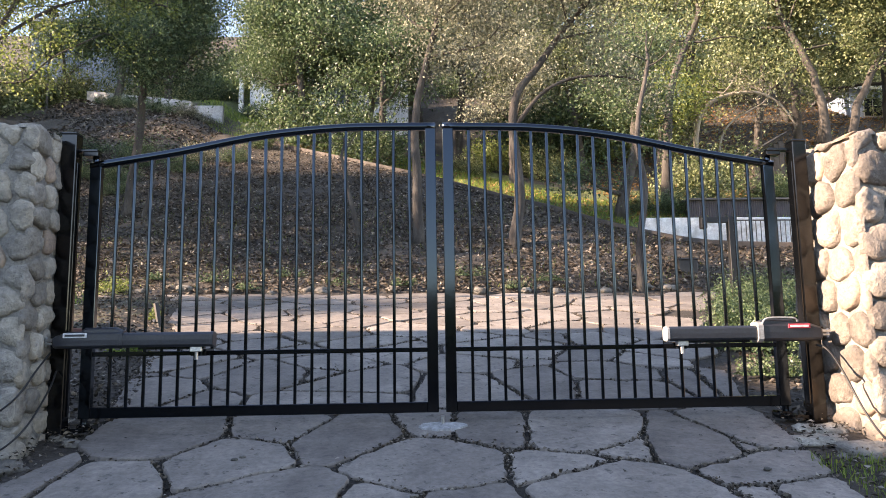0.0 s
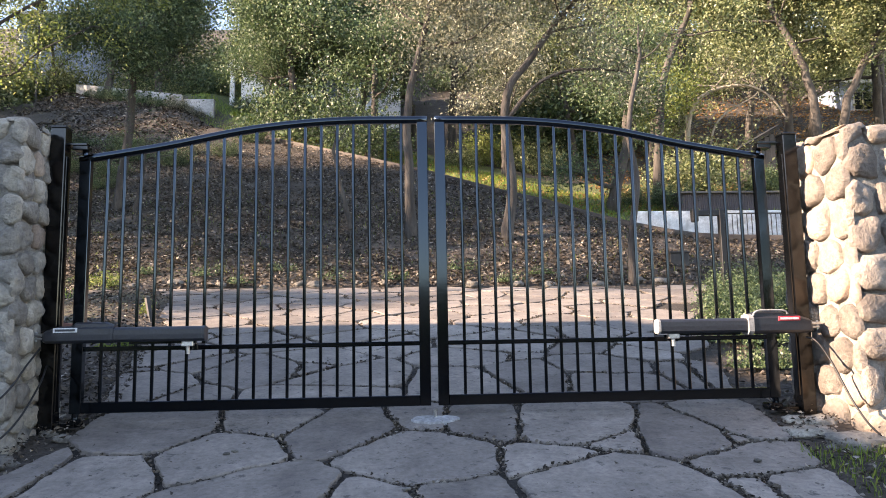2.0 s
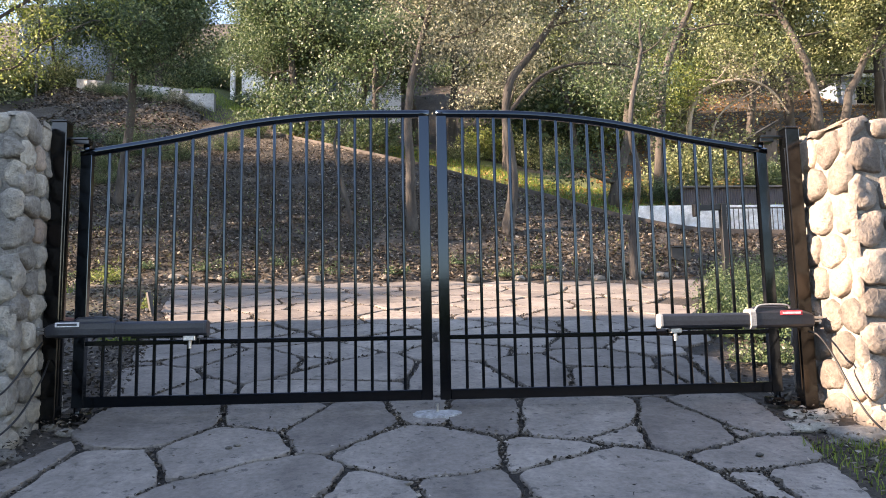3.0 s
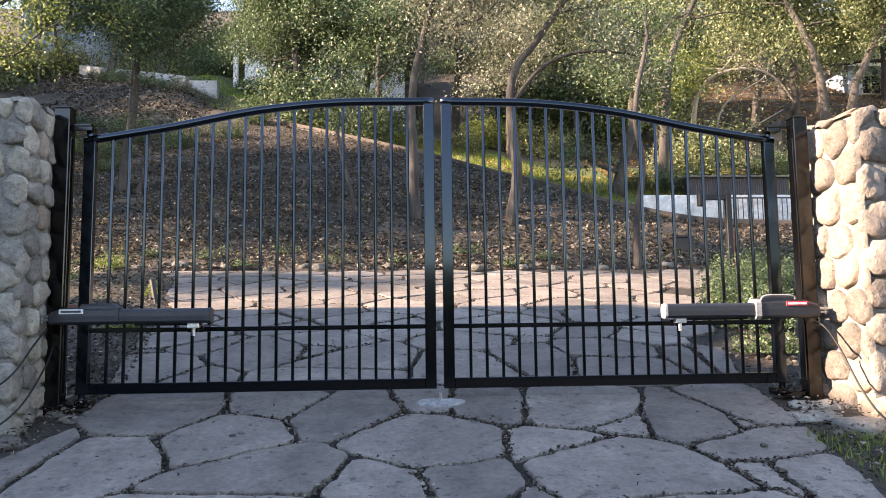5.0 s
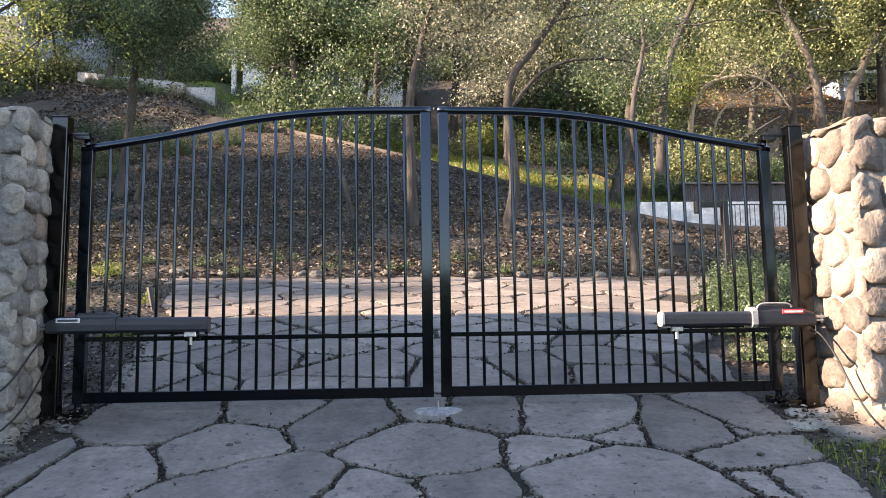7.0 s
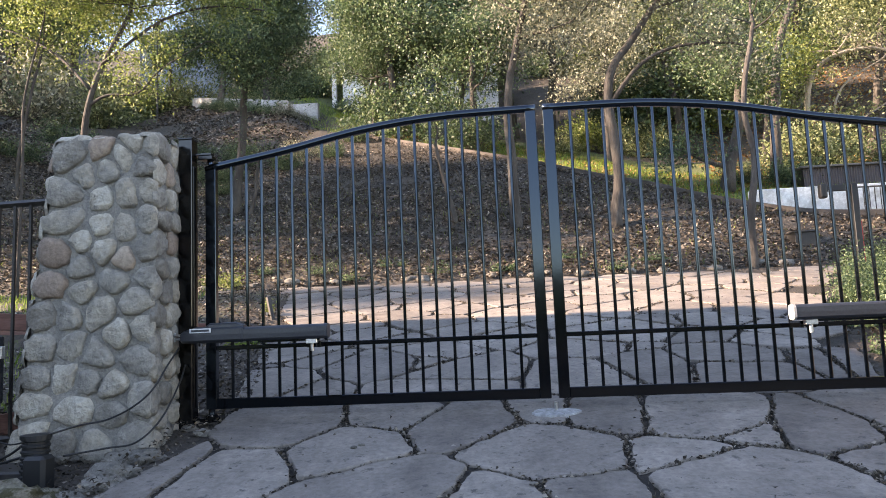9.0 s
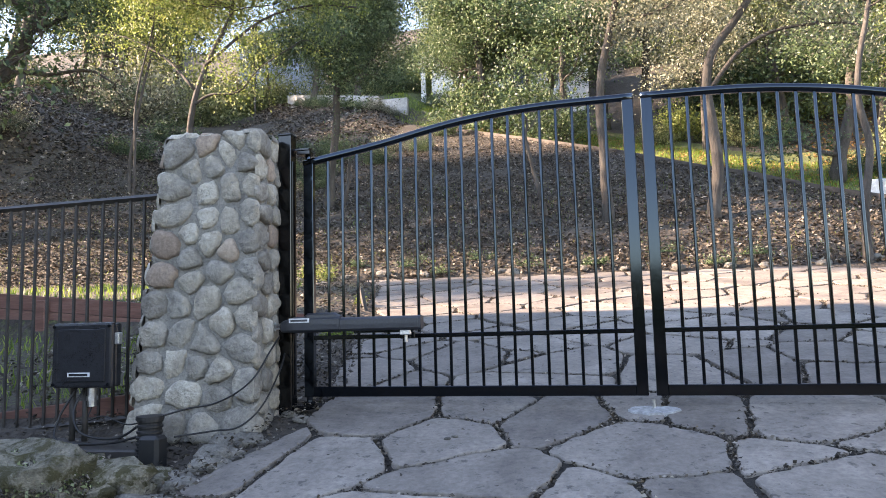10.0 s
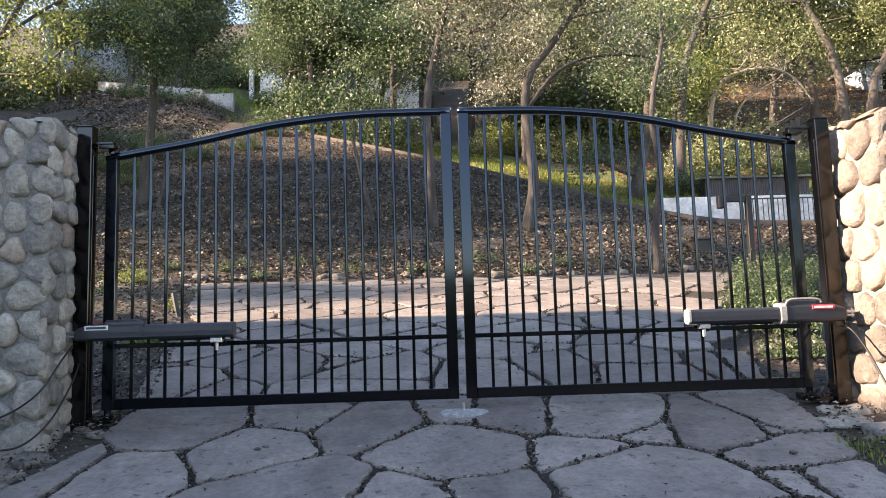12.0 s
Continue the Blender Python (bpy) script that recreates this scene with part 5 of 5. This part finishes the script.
low_wall = thing("timber_wall", (-4.5, -0.15, -0.2), "low red-brown timber retaining wall under the fence", "retaining wall")
lt = lambda x: 0.145 + (x + 3.55) * 0.12
for i in range(3):
    dz = -i * 0.15
    for a, b in ((-7.5, -5.4), (-5.39, -3.5)):
        board(low_wall, a, b, -0.2, -0.14, lt(a) + dz - 0.145, lt(a) + dz, lt(b) + dz - 0.145, lt(b) + dz)
up_wall = thing("timber_wall", (-5, 3.0, 0.5), "red-brown timber retaining wall with a square post, holding the leaf bed", "retaining wall")
wt = lambda x: 0.655 + max(0.0, -2.85 - x) * 0.09
for a, b in ((-11.5, -8.9), (-8.89, -5.8), (-5.79, -2.88)):
    for i in range(3):
        dz = -0.2 * i
        board(up_wall, a, b, 2.98, 3.04, wt(a) + dz - 0.195, wt(a) + dz, wt(b) + dz - 0.195, wt(b) + dz)
for x in (-10.2, -7.32):
    part("post", block(bmesh.new(), (x - 0.08, 2.88, 0.2), (x + 0.08, 2.978, wt(x) - 0.05), 0.01), TIMBER, up_wall)

# ---- control box, slab, canister and cables by the pillar ----
cb = thing("control_box", (-3.77, -0.62, -0.15), "black plastic gate control box on a short stand", "control box")
part("body", block(bmesh.new(), (-3.995, -0.6, 0.215), (-3.535, -0.53, 0.645), 0.016, segments=2), BOXPL, cb)
door = part("door", block(bmesh.new(), (-4.0, -0.645, 0.21), (-3.53, -0.602, 0.65), 0.018, segments=2), BOXPL, cb)
part("door_panel", block(bmesh.new(), (-3.955, -0.651, 0.25), (-3.575, -0.643, 0.61), 0.006), BOXPL, door)
part("maker_plate", block(bmesh.new(), (-3.865, -0.655, 0.285), (-3.69, -0.65, 0.315), 0.002), LABEL_W, door)
part("lettering_bar", block(bmesh.new(), (-3.85, -0.657, 0.292), (-3.705, -0.6545, 0.308)), BOXPL, door)
for x in (-3.98, -3.55):
    for z in (0.235, 0.625):
        bm = bmesh.new()
        tube(bm, [(x, -0.655, z), (x, -0.645, z)], 0.01, 8)
        part("corner_screw", bm, BLACK, door)
part("hasp", block(bmesh.new(), (-3.53, -0.62, 0.5), (-3.495, -0.58, 0.58), 0.004), STEEL, cb)
for x in (-3.9, -3.8):
    bm = bmesh.new()
    tube(bm, [(x, -0.55, -0.2), (x, -0.55, 0.22)], 0.02, 10)
    part("stand_tube", bm, BLACK_OLD, cb, smooth=True)
bm = bmesh.new()
tube(bm, [(-3.74, -0.56, 0.08), (-3.74, -0.56, 0.22)], 0.03, 12)
tube(bm, [(-3.74, -0.56, 0.12), (-3.74, -0.56, 0.15)], 0.037, 6)
part("conduit_fitting", bm, STEEL, cb)
bm = bmesh.new()
block(bm, (-4.14, -0.86, -0.255), (-3.16, -0.42, -0.155), 0.012)
tagged(part("base_slab", bm, BLACK_OLD), "dark grey base slab under the control box", "slab")
can = thing("drain_pipe", (-3.12, -0.8, -0.25), "short black corrugated plastic pipe standing on end", "pipe")
bm = bmesh.new()
prof, z = [], -0.27
while z < 0.03:
    prof += [(z, 0.08), (z + 0.012, 0.08), (z + 0.018, 0.072), (z + 0.03, 0.072)]
    z += 0.036
tube(bm, [(-3.12 + 0.15 * q[0] * 0.3, -0.8, q[0]) for q in prof], [q[1] for q in prof], 20)
part("ribbed_wall", bm, RUBBER, can, smooth=False)
bm = bmesh.new()
tube(bm, [(-3.12, -0.8, 0.028), (-3.12, -0.8, 0.05)], 0.086, 20)
part("lid", bm, RUBBER, can)
bm = bmesh.new()
block(bm, (-3.10, -0.96, -0.32), (-2.96, -0.84, -0.055), 0.02)
part("side_stub", bm, RUBBER, can)
line_of("cable", [(-3.86, -0.56, 0.21), (-3.92, -0.66, 0.0), (-3.86, -0.72, -0.13), (-3.5, -0.72, -0.14), (-3.2, -0.78, -0.08)], 0.008, RUBBER, "black cable looping down from the control box")
line_of("cable", [(-3.8, -0.56, 0.21), (-3.8, -0.66, 0.05), (-3.68, -0.72, -0.08), (-3.4, -0.74, -0.1), (-3.15, -0.78, 0.03)], 0.008, RUBBER, "black cable looping down from the control box")
line_of("cable", [(-3.74, -0.56, 0.08), (-3.70, -0.64, 0.0), (-3.55, -0.68, 0.03), (-3.35, -0.7, -0.02), (-3.1, -0.78, 0.04)], 0.005, RUBBER, "thin black cable at the control box")
line_of("cable", [(-3.03, -0.8, 0.05), (-2.93, -0.68, 0.08), (-2.8, -0.6, 0.10), (-2.64, -0.59, 0.17), (-2.53, -0.55, 0.27), (-2.5, -0.4, 0.42), (-2.5, -0.25, 0.52)],
        0.006, RUBBER, "black cable running up the stone pillar to the opener")
line_of("cable", [(-2.95, -0.8, -0.08), (-2.75, -0.68, -0.06), (-2.6, -0.62, -0.04), (-2.5, -0.5, 0.08), (-2.5, -0.25, 0.28), (-2.52, -0.12, 0.4)],
        0.006, RUBBER, "black cable at the foot of the stone pillar")
line_of("cable", [(2.52, -0.2, 0.5), (2.56, -0.25, 0.47), (2.56, -0.4, 0.34), (2.58, -0.58, 0.08), (2.65, -0.68, -0.08), (2.81, -0.76, -0.17), (3.2, -0.78, -0.15)],
        0.007, RUBBER, "black cable hanging from the opener past the sunlit pillar")

# ---- rocks and small things ----


def rock(name, at, size, seed, material, label, rough=0.3, group="rocks along the drive"):
    bm = bmesh.new()
    bmesh.ops.create_icosphere(bm, subdivisions=4 if max(size) > 0.2 else 3, radius=1.0)
    o = Vector((seed * 3.7, seed * 1.3, 0))
    for v in bm.verts:
        d = v.co.normalized()
        k = 1 + rough * noise.noise(d * 1.4 + o) + rough * 0.5 * noise.noise(d * 3.5 + o) + rough * 0.4 * noise.noise(d * 8 + o) + rough * 0.25 * noise.noise(d * 17 + o)
        v.co = Vector((d.x * size[0], d.y * size[1], d.z * size[2])) * k
    bmesh.ops.translate(bm, vec=at, verts=bm.verts)
    return tagged(part(name, bm, material, smooth=True), label, "rock", group)


rock("boulder", (-3.47, -1.42, -0.35), (0.68, 0.42, 0.28), 1, MOSSROCK, "broad mossy boulder in front of the control box", 0.6)
rock("boulder", (-2.85, -1.3, -0.34), (0.22, 0.25, 0.16), 2, MOSSROCK, "mossy boulder beside the pillar's foot", 0.4)
mr = np.random.default_rng(77)                            # moss, soil crumbs and leaf bits caught on the boulder
mx, my = mr.uniform(-1, 1, 9000), mr.uniform(-1, 1, 9000)
inside = mx ** 2 + my ** 2 < 0.92
mx, my = mx[inside], my[inside]
mc = np.stack([-3.45 + 0.64 * mx, -1.42 + 0.44 * my, -0.36 + 0.285 * np.sqrt(1 - mx ** 2 - my ** 2) + mr.uniform(-0.015, 0.02, len(mx))], -1)
half = len(mc) * 2 // 3
tagged(new("boulder_litter", leaf_mesh("boulder_litter", mc[:half], 0.03, LITTER, mr, 0.8)), "crumbs and dry leaf bits lying on the mossy boulder", "leaf litter", kind="stuff")
tagged(new("boulder_moss", leaf_mesh("boulder_moss", mc[half:], 0.03, LEAF_OLIVE, mr, 1.0)), "tufts of olive moss on the boulder", "moss", kind="stuff")
rng = random.Random(31)
for i, (x, y, a, h) in enumerate(((-2.62, -0.85, 0.17, 0.1), (-2.42, -0.98, 0.14, 0.07), (-2.58, -1.15, 0.16, 0.1), (-2.38, -0.62, 0.12, 0.07), (-2.5, -0.55, 0.1, 0.08), (-2.4, -1.3, 0.12, 0.07),
                                  (-2.7, -0.62, 0.12, 0.09), (-2.46, -0.35, 0.08, 0.05), (-2.36, -0.2, 0.07, 0.04), (-2.55, -1.5, 0.2, 0.1), (-2.5, -0.1, 0.06, 0.04), (-3.85, -0.95, 0.2, 0.1), (-4.2, -0.8, 0.16, 0.1),
                                  (2.36, -0.42, 0.17, 0.06), (2.52, -0.66, 0.2, 0.09), (2.72, -0.78, 0.16, 0.12), (2.95, -0.75, 0.2, 0.15), (2.42, -0.2, 0.1, 0.05), (3.2, -0.85, 0.2, 0.16), (2.66, -0.98, 0.12, 0.08), (2.85, -1.1, 0.15, 0.08), (2.55, -0.25, 0.1, 0.07))):
    x -= 0.17 if -2.6 < x < 0 and y < -0.3 else 0.0
    rock("rock", (x, y, land1(x, y) - 0.02), (a, a * rng.uniform(0.65, 0.95), h * 0.8), 10 + i, ROCK if x < 0 else STONE, "rough grey field rock set beside the drive", 0.35)
for i in range(26):                                     # loose edging stones along the foot of the slope
    x = -9.5 + i * 0.56 + rng.uniform(-0.2, 0.2)
    y = float(foot(x)) + rng.uniform(0.0, 0.2)
    a = rng.uniform(0.06, 0.15)
    rock("rock", (x, y, land1(x, y) + 0.01), (a, a * 0.8, a * 0.6), 50 + i, ROCK, "loose edging rock at the foot of the slope", 0.35, "edging rocks")
# poured concrete round the gate stop
bm = bmesh.new()
ring = [(0.0 + 0.17 * math.cos(a) * (1 + 0.3 * noise.noise((math.cos(a) * 2, math.sin(a) * 2, 5))), 0.0 + 0.075 * math.sin(a) * (1 + 0.4 * noise.noise((math.cos(a) * 2, math.sin(a) * 2, 8))))
        for a in (2 * math.pi * k / 24 for k in range(24))]
lo = [bm.verts.new((x, y - 0.06, SLOPE * (y - 0.06) - 0.02)) for x, y in ring]
hi = [bm.verts.new((x * 0.96, y * 0.96 - 0.06, SLOPE * (y * 0.96 - 0.06) + 0.012)) for x, y in ring]
for k in range(24):
    bm.faces.new((lo[k], lo[(k + 1) % 24], hi[(k + 1) % 24], hi[k]))
bm.faces.new(hi)
tagged(part("concrete_patch", bm, CONCRETE), "pale smear of poured concrete on the flagstones under the gate", "concrete patch")
bm = bmesh.new()
tube(bm, [(0.0, -0.02, -0.05), (0.0, -0.02, 0.06)], 0.012, 8)
tagged(part("stop_pin", bm, STEEL), "small steel gate stop pin set in concrete", "pin")
for i, (x, y) in enumerate(((-1.24, -0.62), (-1.2, -0.58), (1.75, -0.95), (-0.2, -1.2))):
    rock("pebble", (x, y, SLOPE * y + 0.008), (0.022, 0.016, 0.01), 90 + i, ROCK, "small loose chip of stone on the drive", 0.3, "chips on the drive")
tagged(part("brick", block(bmesh.new(), (2.02, -1.75, -0.36), (2.3, -1.6, -0.26), 0.008), BRICK), "single red edging brick beside the drive", "brick")
# standpipe post with a side arm
sp = thing("standpipe", (4.37, 4.9, 0.8), "black square post with a short side arm and a red strip", "post")
part("upright", block(bmesh.new(), (4.33, 4.86, 0.7), (4.41, 4.94, 2.26), 0.006), RUBBER, sp)
part("arm", block(bmesh.new(), (3.99, 4.87, 2.17), (4.33, 4.93, 2.25), 0.006), RUBBER, sp)
part("arm_head", block(bmesh.new(), (3.93, 4.84, 2.08), (4.02, 4.95, 2.27), 0.02, segments=2), RUBBER, sp)
part("red_strip", block(bmesh.new(), (4.412, 4.88, 1.2), (4.43, 4.92, 1.75), 0.003), RED, sp)
ub = thing("utility_box", (5.12, 8.5, 1.75), "small dark grey box half sunk in the slope", "box")
part("body", block(bmesh.new(), (4.95, 8.4, 1.55), (5.32, 8.75, 2.02), 0.01), BLACK_OLD, ub)
part("lid", block(bmesh.new(), (4.93, 8.38, 2.02), (5.34, 8.77, 2.05), 0.008), BLACK_OLD, ub)
bm = bmesh.new()
tube(bm, [(-3.42, 4.35, 0.72), (-3.5, 4.38, 1.08)], 0.035, 8)
tagged(part("stake", bm, BLACK_OLD), "short dark leaning stake in the leaf bed", "stake")

# ---- houses beyond the trees ----


def house(at, w, d, h, wall_mat, label, windows, porch=0, turn=0.0):
    """A plain house: walls, gable roof with eaves, framed windows, and porch columns if it has any. at: front left foot."""
    x, y, z = at
    t = thing("house", at, label, "house", "houses beyond the trees")
    part("wall", block(bmesh.new(), (x, y, z - 7.0), (x + w, y + d, z + h)), wall_mat, t)
    bm = bmesh.new()
    r = 0.5
    a = [bm.verts.new(p) for p in ((x - r, y - r, z + h), (x + w + r, y - r, z + h), (x + w + r, y + d + r, z + h), (x - r, y + d + r, z + h),
                                   (x - r, y + d / 2, z + h + d * 0.22), (x + w + r, y + d / 2, z + h + d * 0.22))]
    for q in ((0, 1, 5, 4), (2, 3, 4, 5), (1, 2, 5), (3, 0, 4), (3, 2, 1, 0)):
        bm.faces.new([a[k] for k in q])
    bmesh.ops.recalc_face_normals(bm, faces=bm.faces)
    part("roof", bm, ROOF, t)
    part("fascia", block(bmesh.new(), (x - r, y - r - 0.03, z + h - 0.2), (x + w + r, y - r, z + h + 0.02)), WHITE, t)
    for wx, wz, ww, wh in windows:
        wi = part("window", block(bmesh.new(), (x + wx, y - 0.05, z + wz), (x + wx + ww, y - 0.004, z + wz + wh), 0.01), WHITE, t)
        for k in range(2):
            x0 = x + wx + 0.06 + k * (ww - 0.06) / 2
            part("pane", block(bmesh.new(), (x0, y - 0.056, z + wz + 0.06), (x0 + (ww - 0.18) / 2, y - 0.051, z + wz + wh - 0.06)), GLASS, wi)
    for k in range(porch):
        px = x - 0.5 + k * 1.0
        part("porch_column", block(bmesh.new(), (px - 0.13, y - 0.2, z - 0.6), (px + 0.13, y + 0.06, z + h), 0.015), WHITE, t)
    if porch:
        part("porch_beam", block(bmesh.new(), (x - 0.8, y - 0.25, z + h - 0.45), (x, y - 0.003, z + h), 0.01), WHITE, t)
        part("porch_rail", block(bmesh.new(), (x - 0.8, y - 0.1, z + 0.3), (x, y - 0.02, z + 0.42)), WHITE, t)
    return t


house((-9.7, 36, 13.6), 9.4, 6, 3.1, WHITE, "white single-storey house with a porch, half hidden by trees", [(2.0, 0.9, 1.4, 1.4), (4.4, 0.9, 1.4, 1.4), (7.0, 0.9, 1.4, 1.4)], 1)
house((27.0, 36, 13.0), 7, 6, 2.6, BLUEWALL, "pale blue-grey house behind oak trunks", [(0.8, 0.8, 1.2, 1.2), (3.4, 0.8, 1.2, 1.2)])
house((-26.5, 43, 19.0), 5, 5, 3.9, BLUEWALL, "pale blue house high behind the trees", [(1.0, 1.2, 1.2, 1.3), (3.0, 1.2, 1.2, 1.3)])
lamp = thing("street_lamp", (-21.5, 36, land1(-21.5, 36)), "dark lantern street lamp on a thin pole among the trees", "street lamp")
zt = 19.6
bm = bmesh.new()
tube(bm, [(-21.5, 36, land1(-21.5, 36) - 0.2), (-21.5, 36, zt)], [0.07, 0.045], 10)
part("pole", bm, BLACK_OLD, lamp)
bm = bmesh.new()
tube(bm, [(-21.5, 36, zt), (-21.5, 36, zt + 0.5)], [0.12, 0.2], 6)
part("lantern", bm, GLASS, lamp)
bm = bmesh.new()
tube(bm, [(-21.5, 36, zt + 0.5), (-21.5, 36, zt + 0.58), (-21.5, 36, zt + 0.8)], [0.42, 0.4, 0.03], 8)
part("lantern_cap", bm, BLACK_OLD, lamp)

steps = thing("timber_steps", (17.5, 29.6, land1(17.5, 29.6)), "dark timber steps cut into a rust-brown bank", "steps")
for k in range(5):
    y = 29.0 + k * 0.5
    z = land1(17.5, y)
    part("step", block(bmesh.new(), (16.4, y, z - 0.15), (18.6, y + 0.18, z + 0.14), 0.015), KERB, steps)

gs = thing("garden_shed", (13.4, 20.5, land1(13.4, 20.5)), "small grey board shed with a dark sloping roof edge", "shed")
z0 = land1(13.4, 20.5)
for k in range(6):
    x = 12.75 + k * 0.2
    part("board", block(bmesh.new(), (x, 20.5, z0 - 0.4), (x + 0.19, 20.53, 7.29 + k * 0.113), 0.004), KERB, gs)
bm = bmesh.new()
tube(bm, [(12.48, 20.45, 7.21), (14.05, 20.45, 8.1)], 0.05, 4)
part("roof_edge", bm, BLACK_OLD, gs)
bm = bmesh.new()
block(bm, (12.75, 20.54, z0 - 0.4), (12.78, 22.0, 7.28))
block(bm, (13.92, 20.54, z0 - 0.4), (13.95, 22.0, 7.9))
part("wall_shell", bm, KERB, gs)
bm = bmesh.new()
v = [bm.verts.new(p) for p in ((12.5, 20.4, 7.28), (14.05, 20.4, 8.16), (14.05, 22.1, 8.16), (12.5, 22.1, 7.28))]
w = [bm.verts.new(p.co + Vector((0, 0, 0.04))) for p in v]
bm.faces.new(v)
bm.faces.new(w)
for k in range(4):
    bm.faces.new((v[k], v[(k + 1) % 4], w[(k + 1) % 4], w[k]))
bmesh.ops.recalc_face_normals(bm, faces=bm.faces)
part("roof", bm, ROOF, gs)
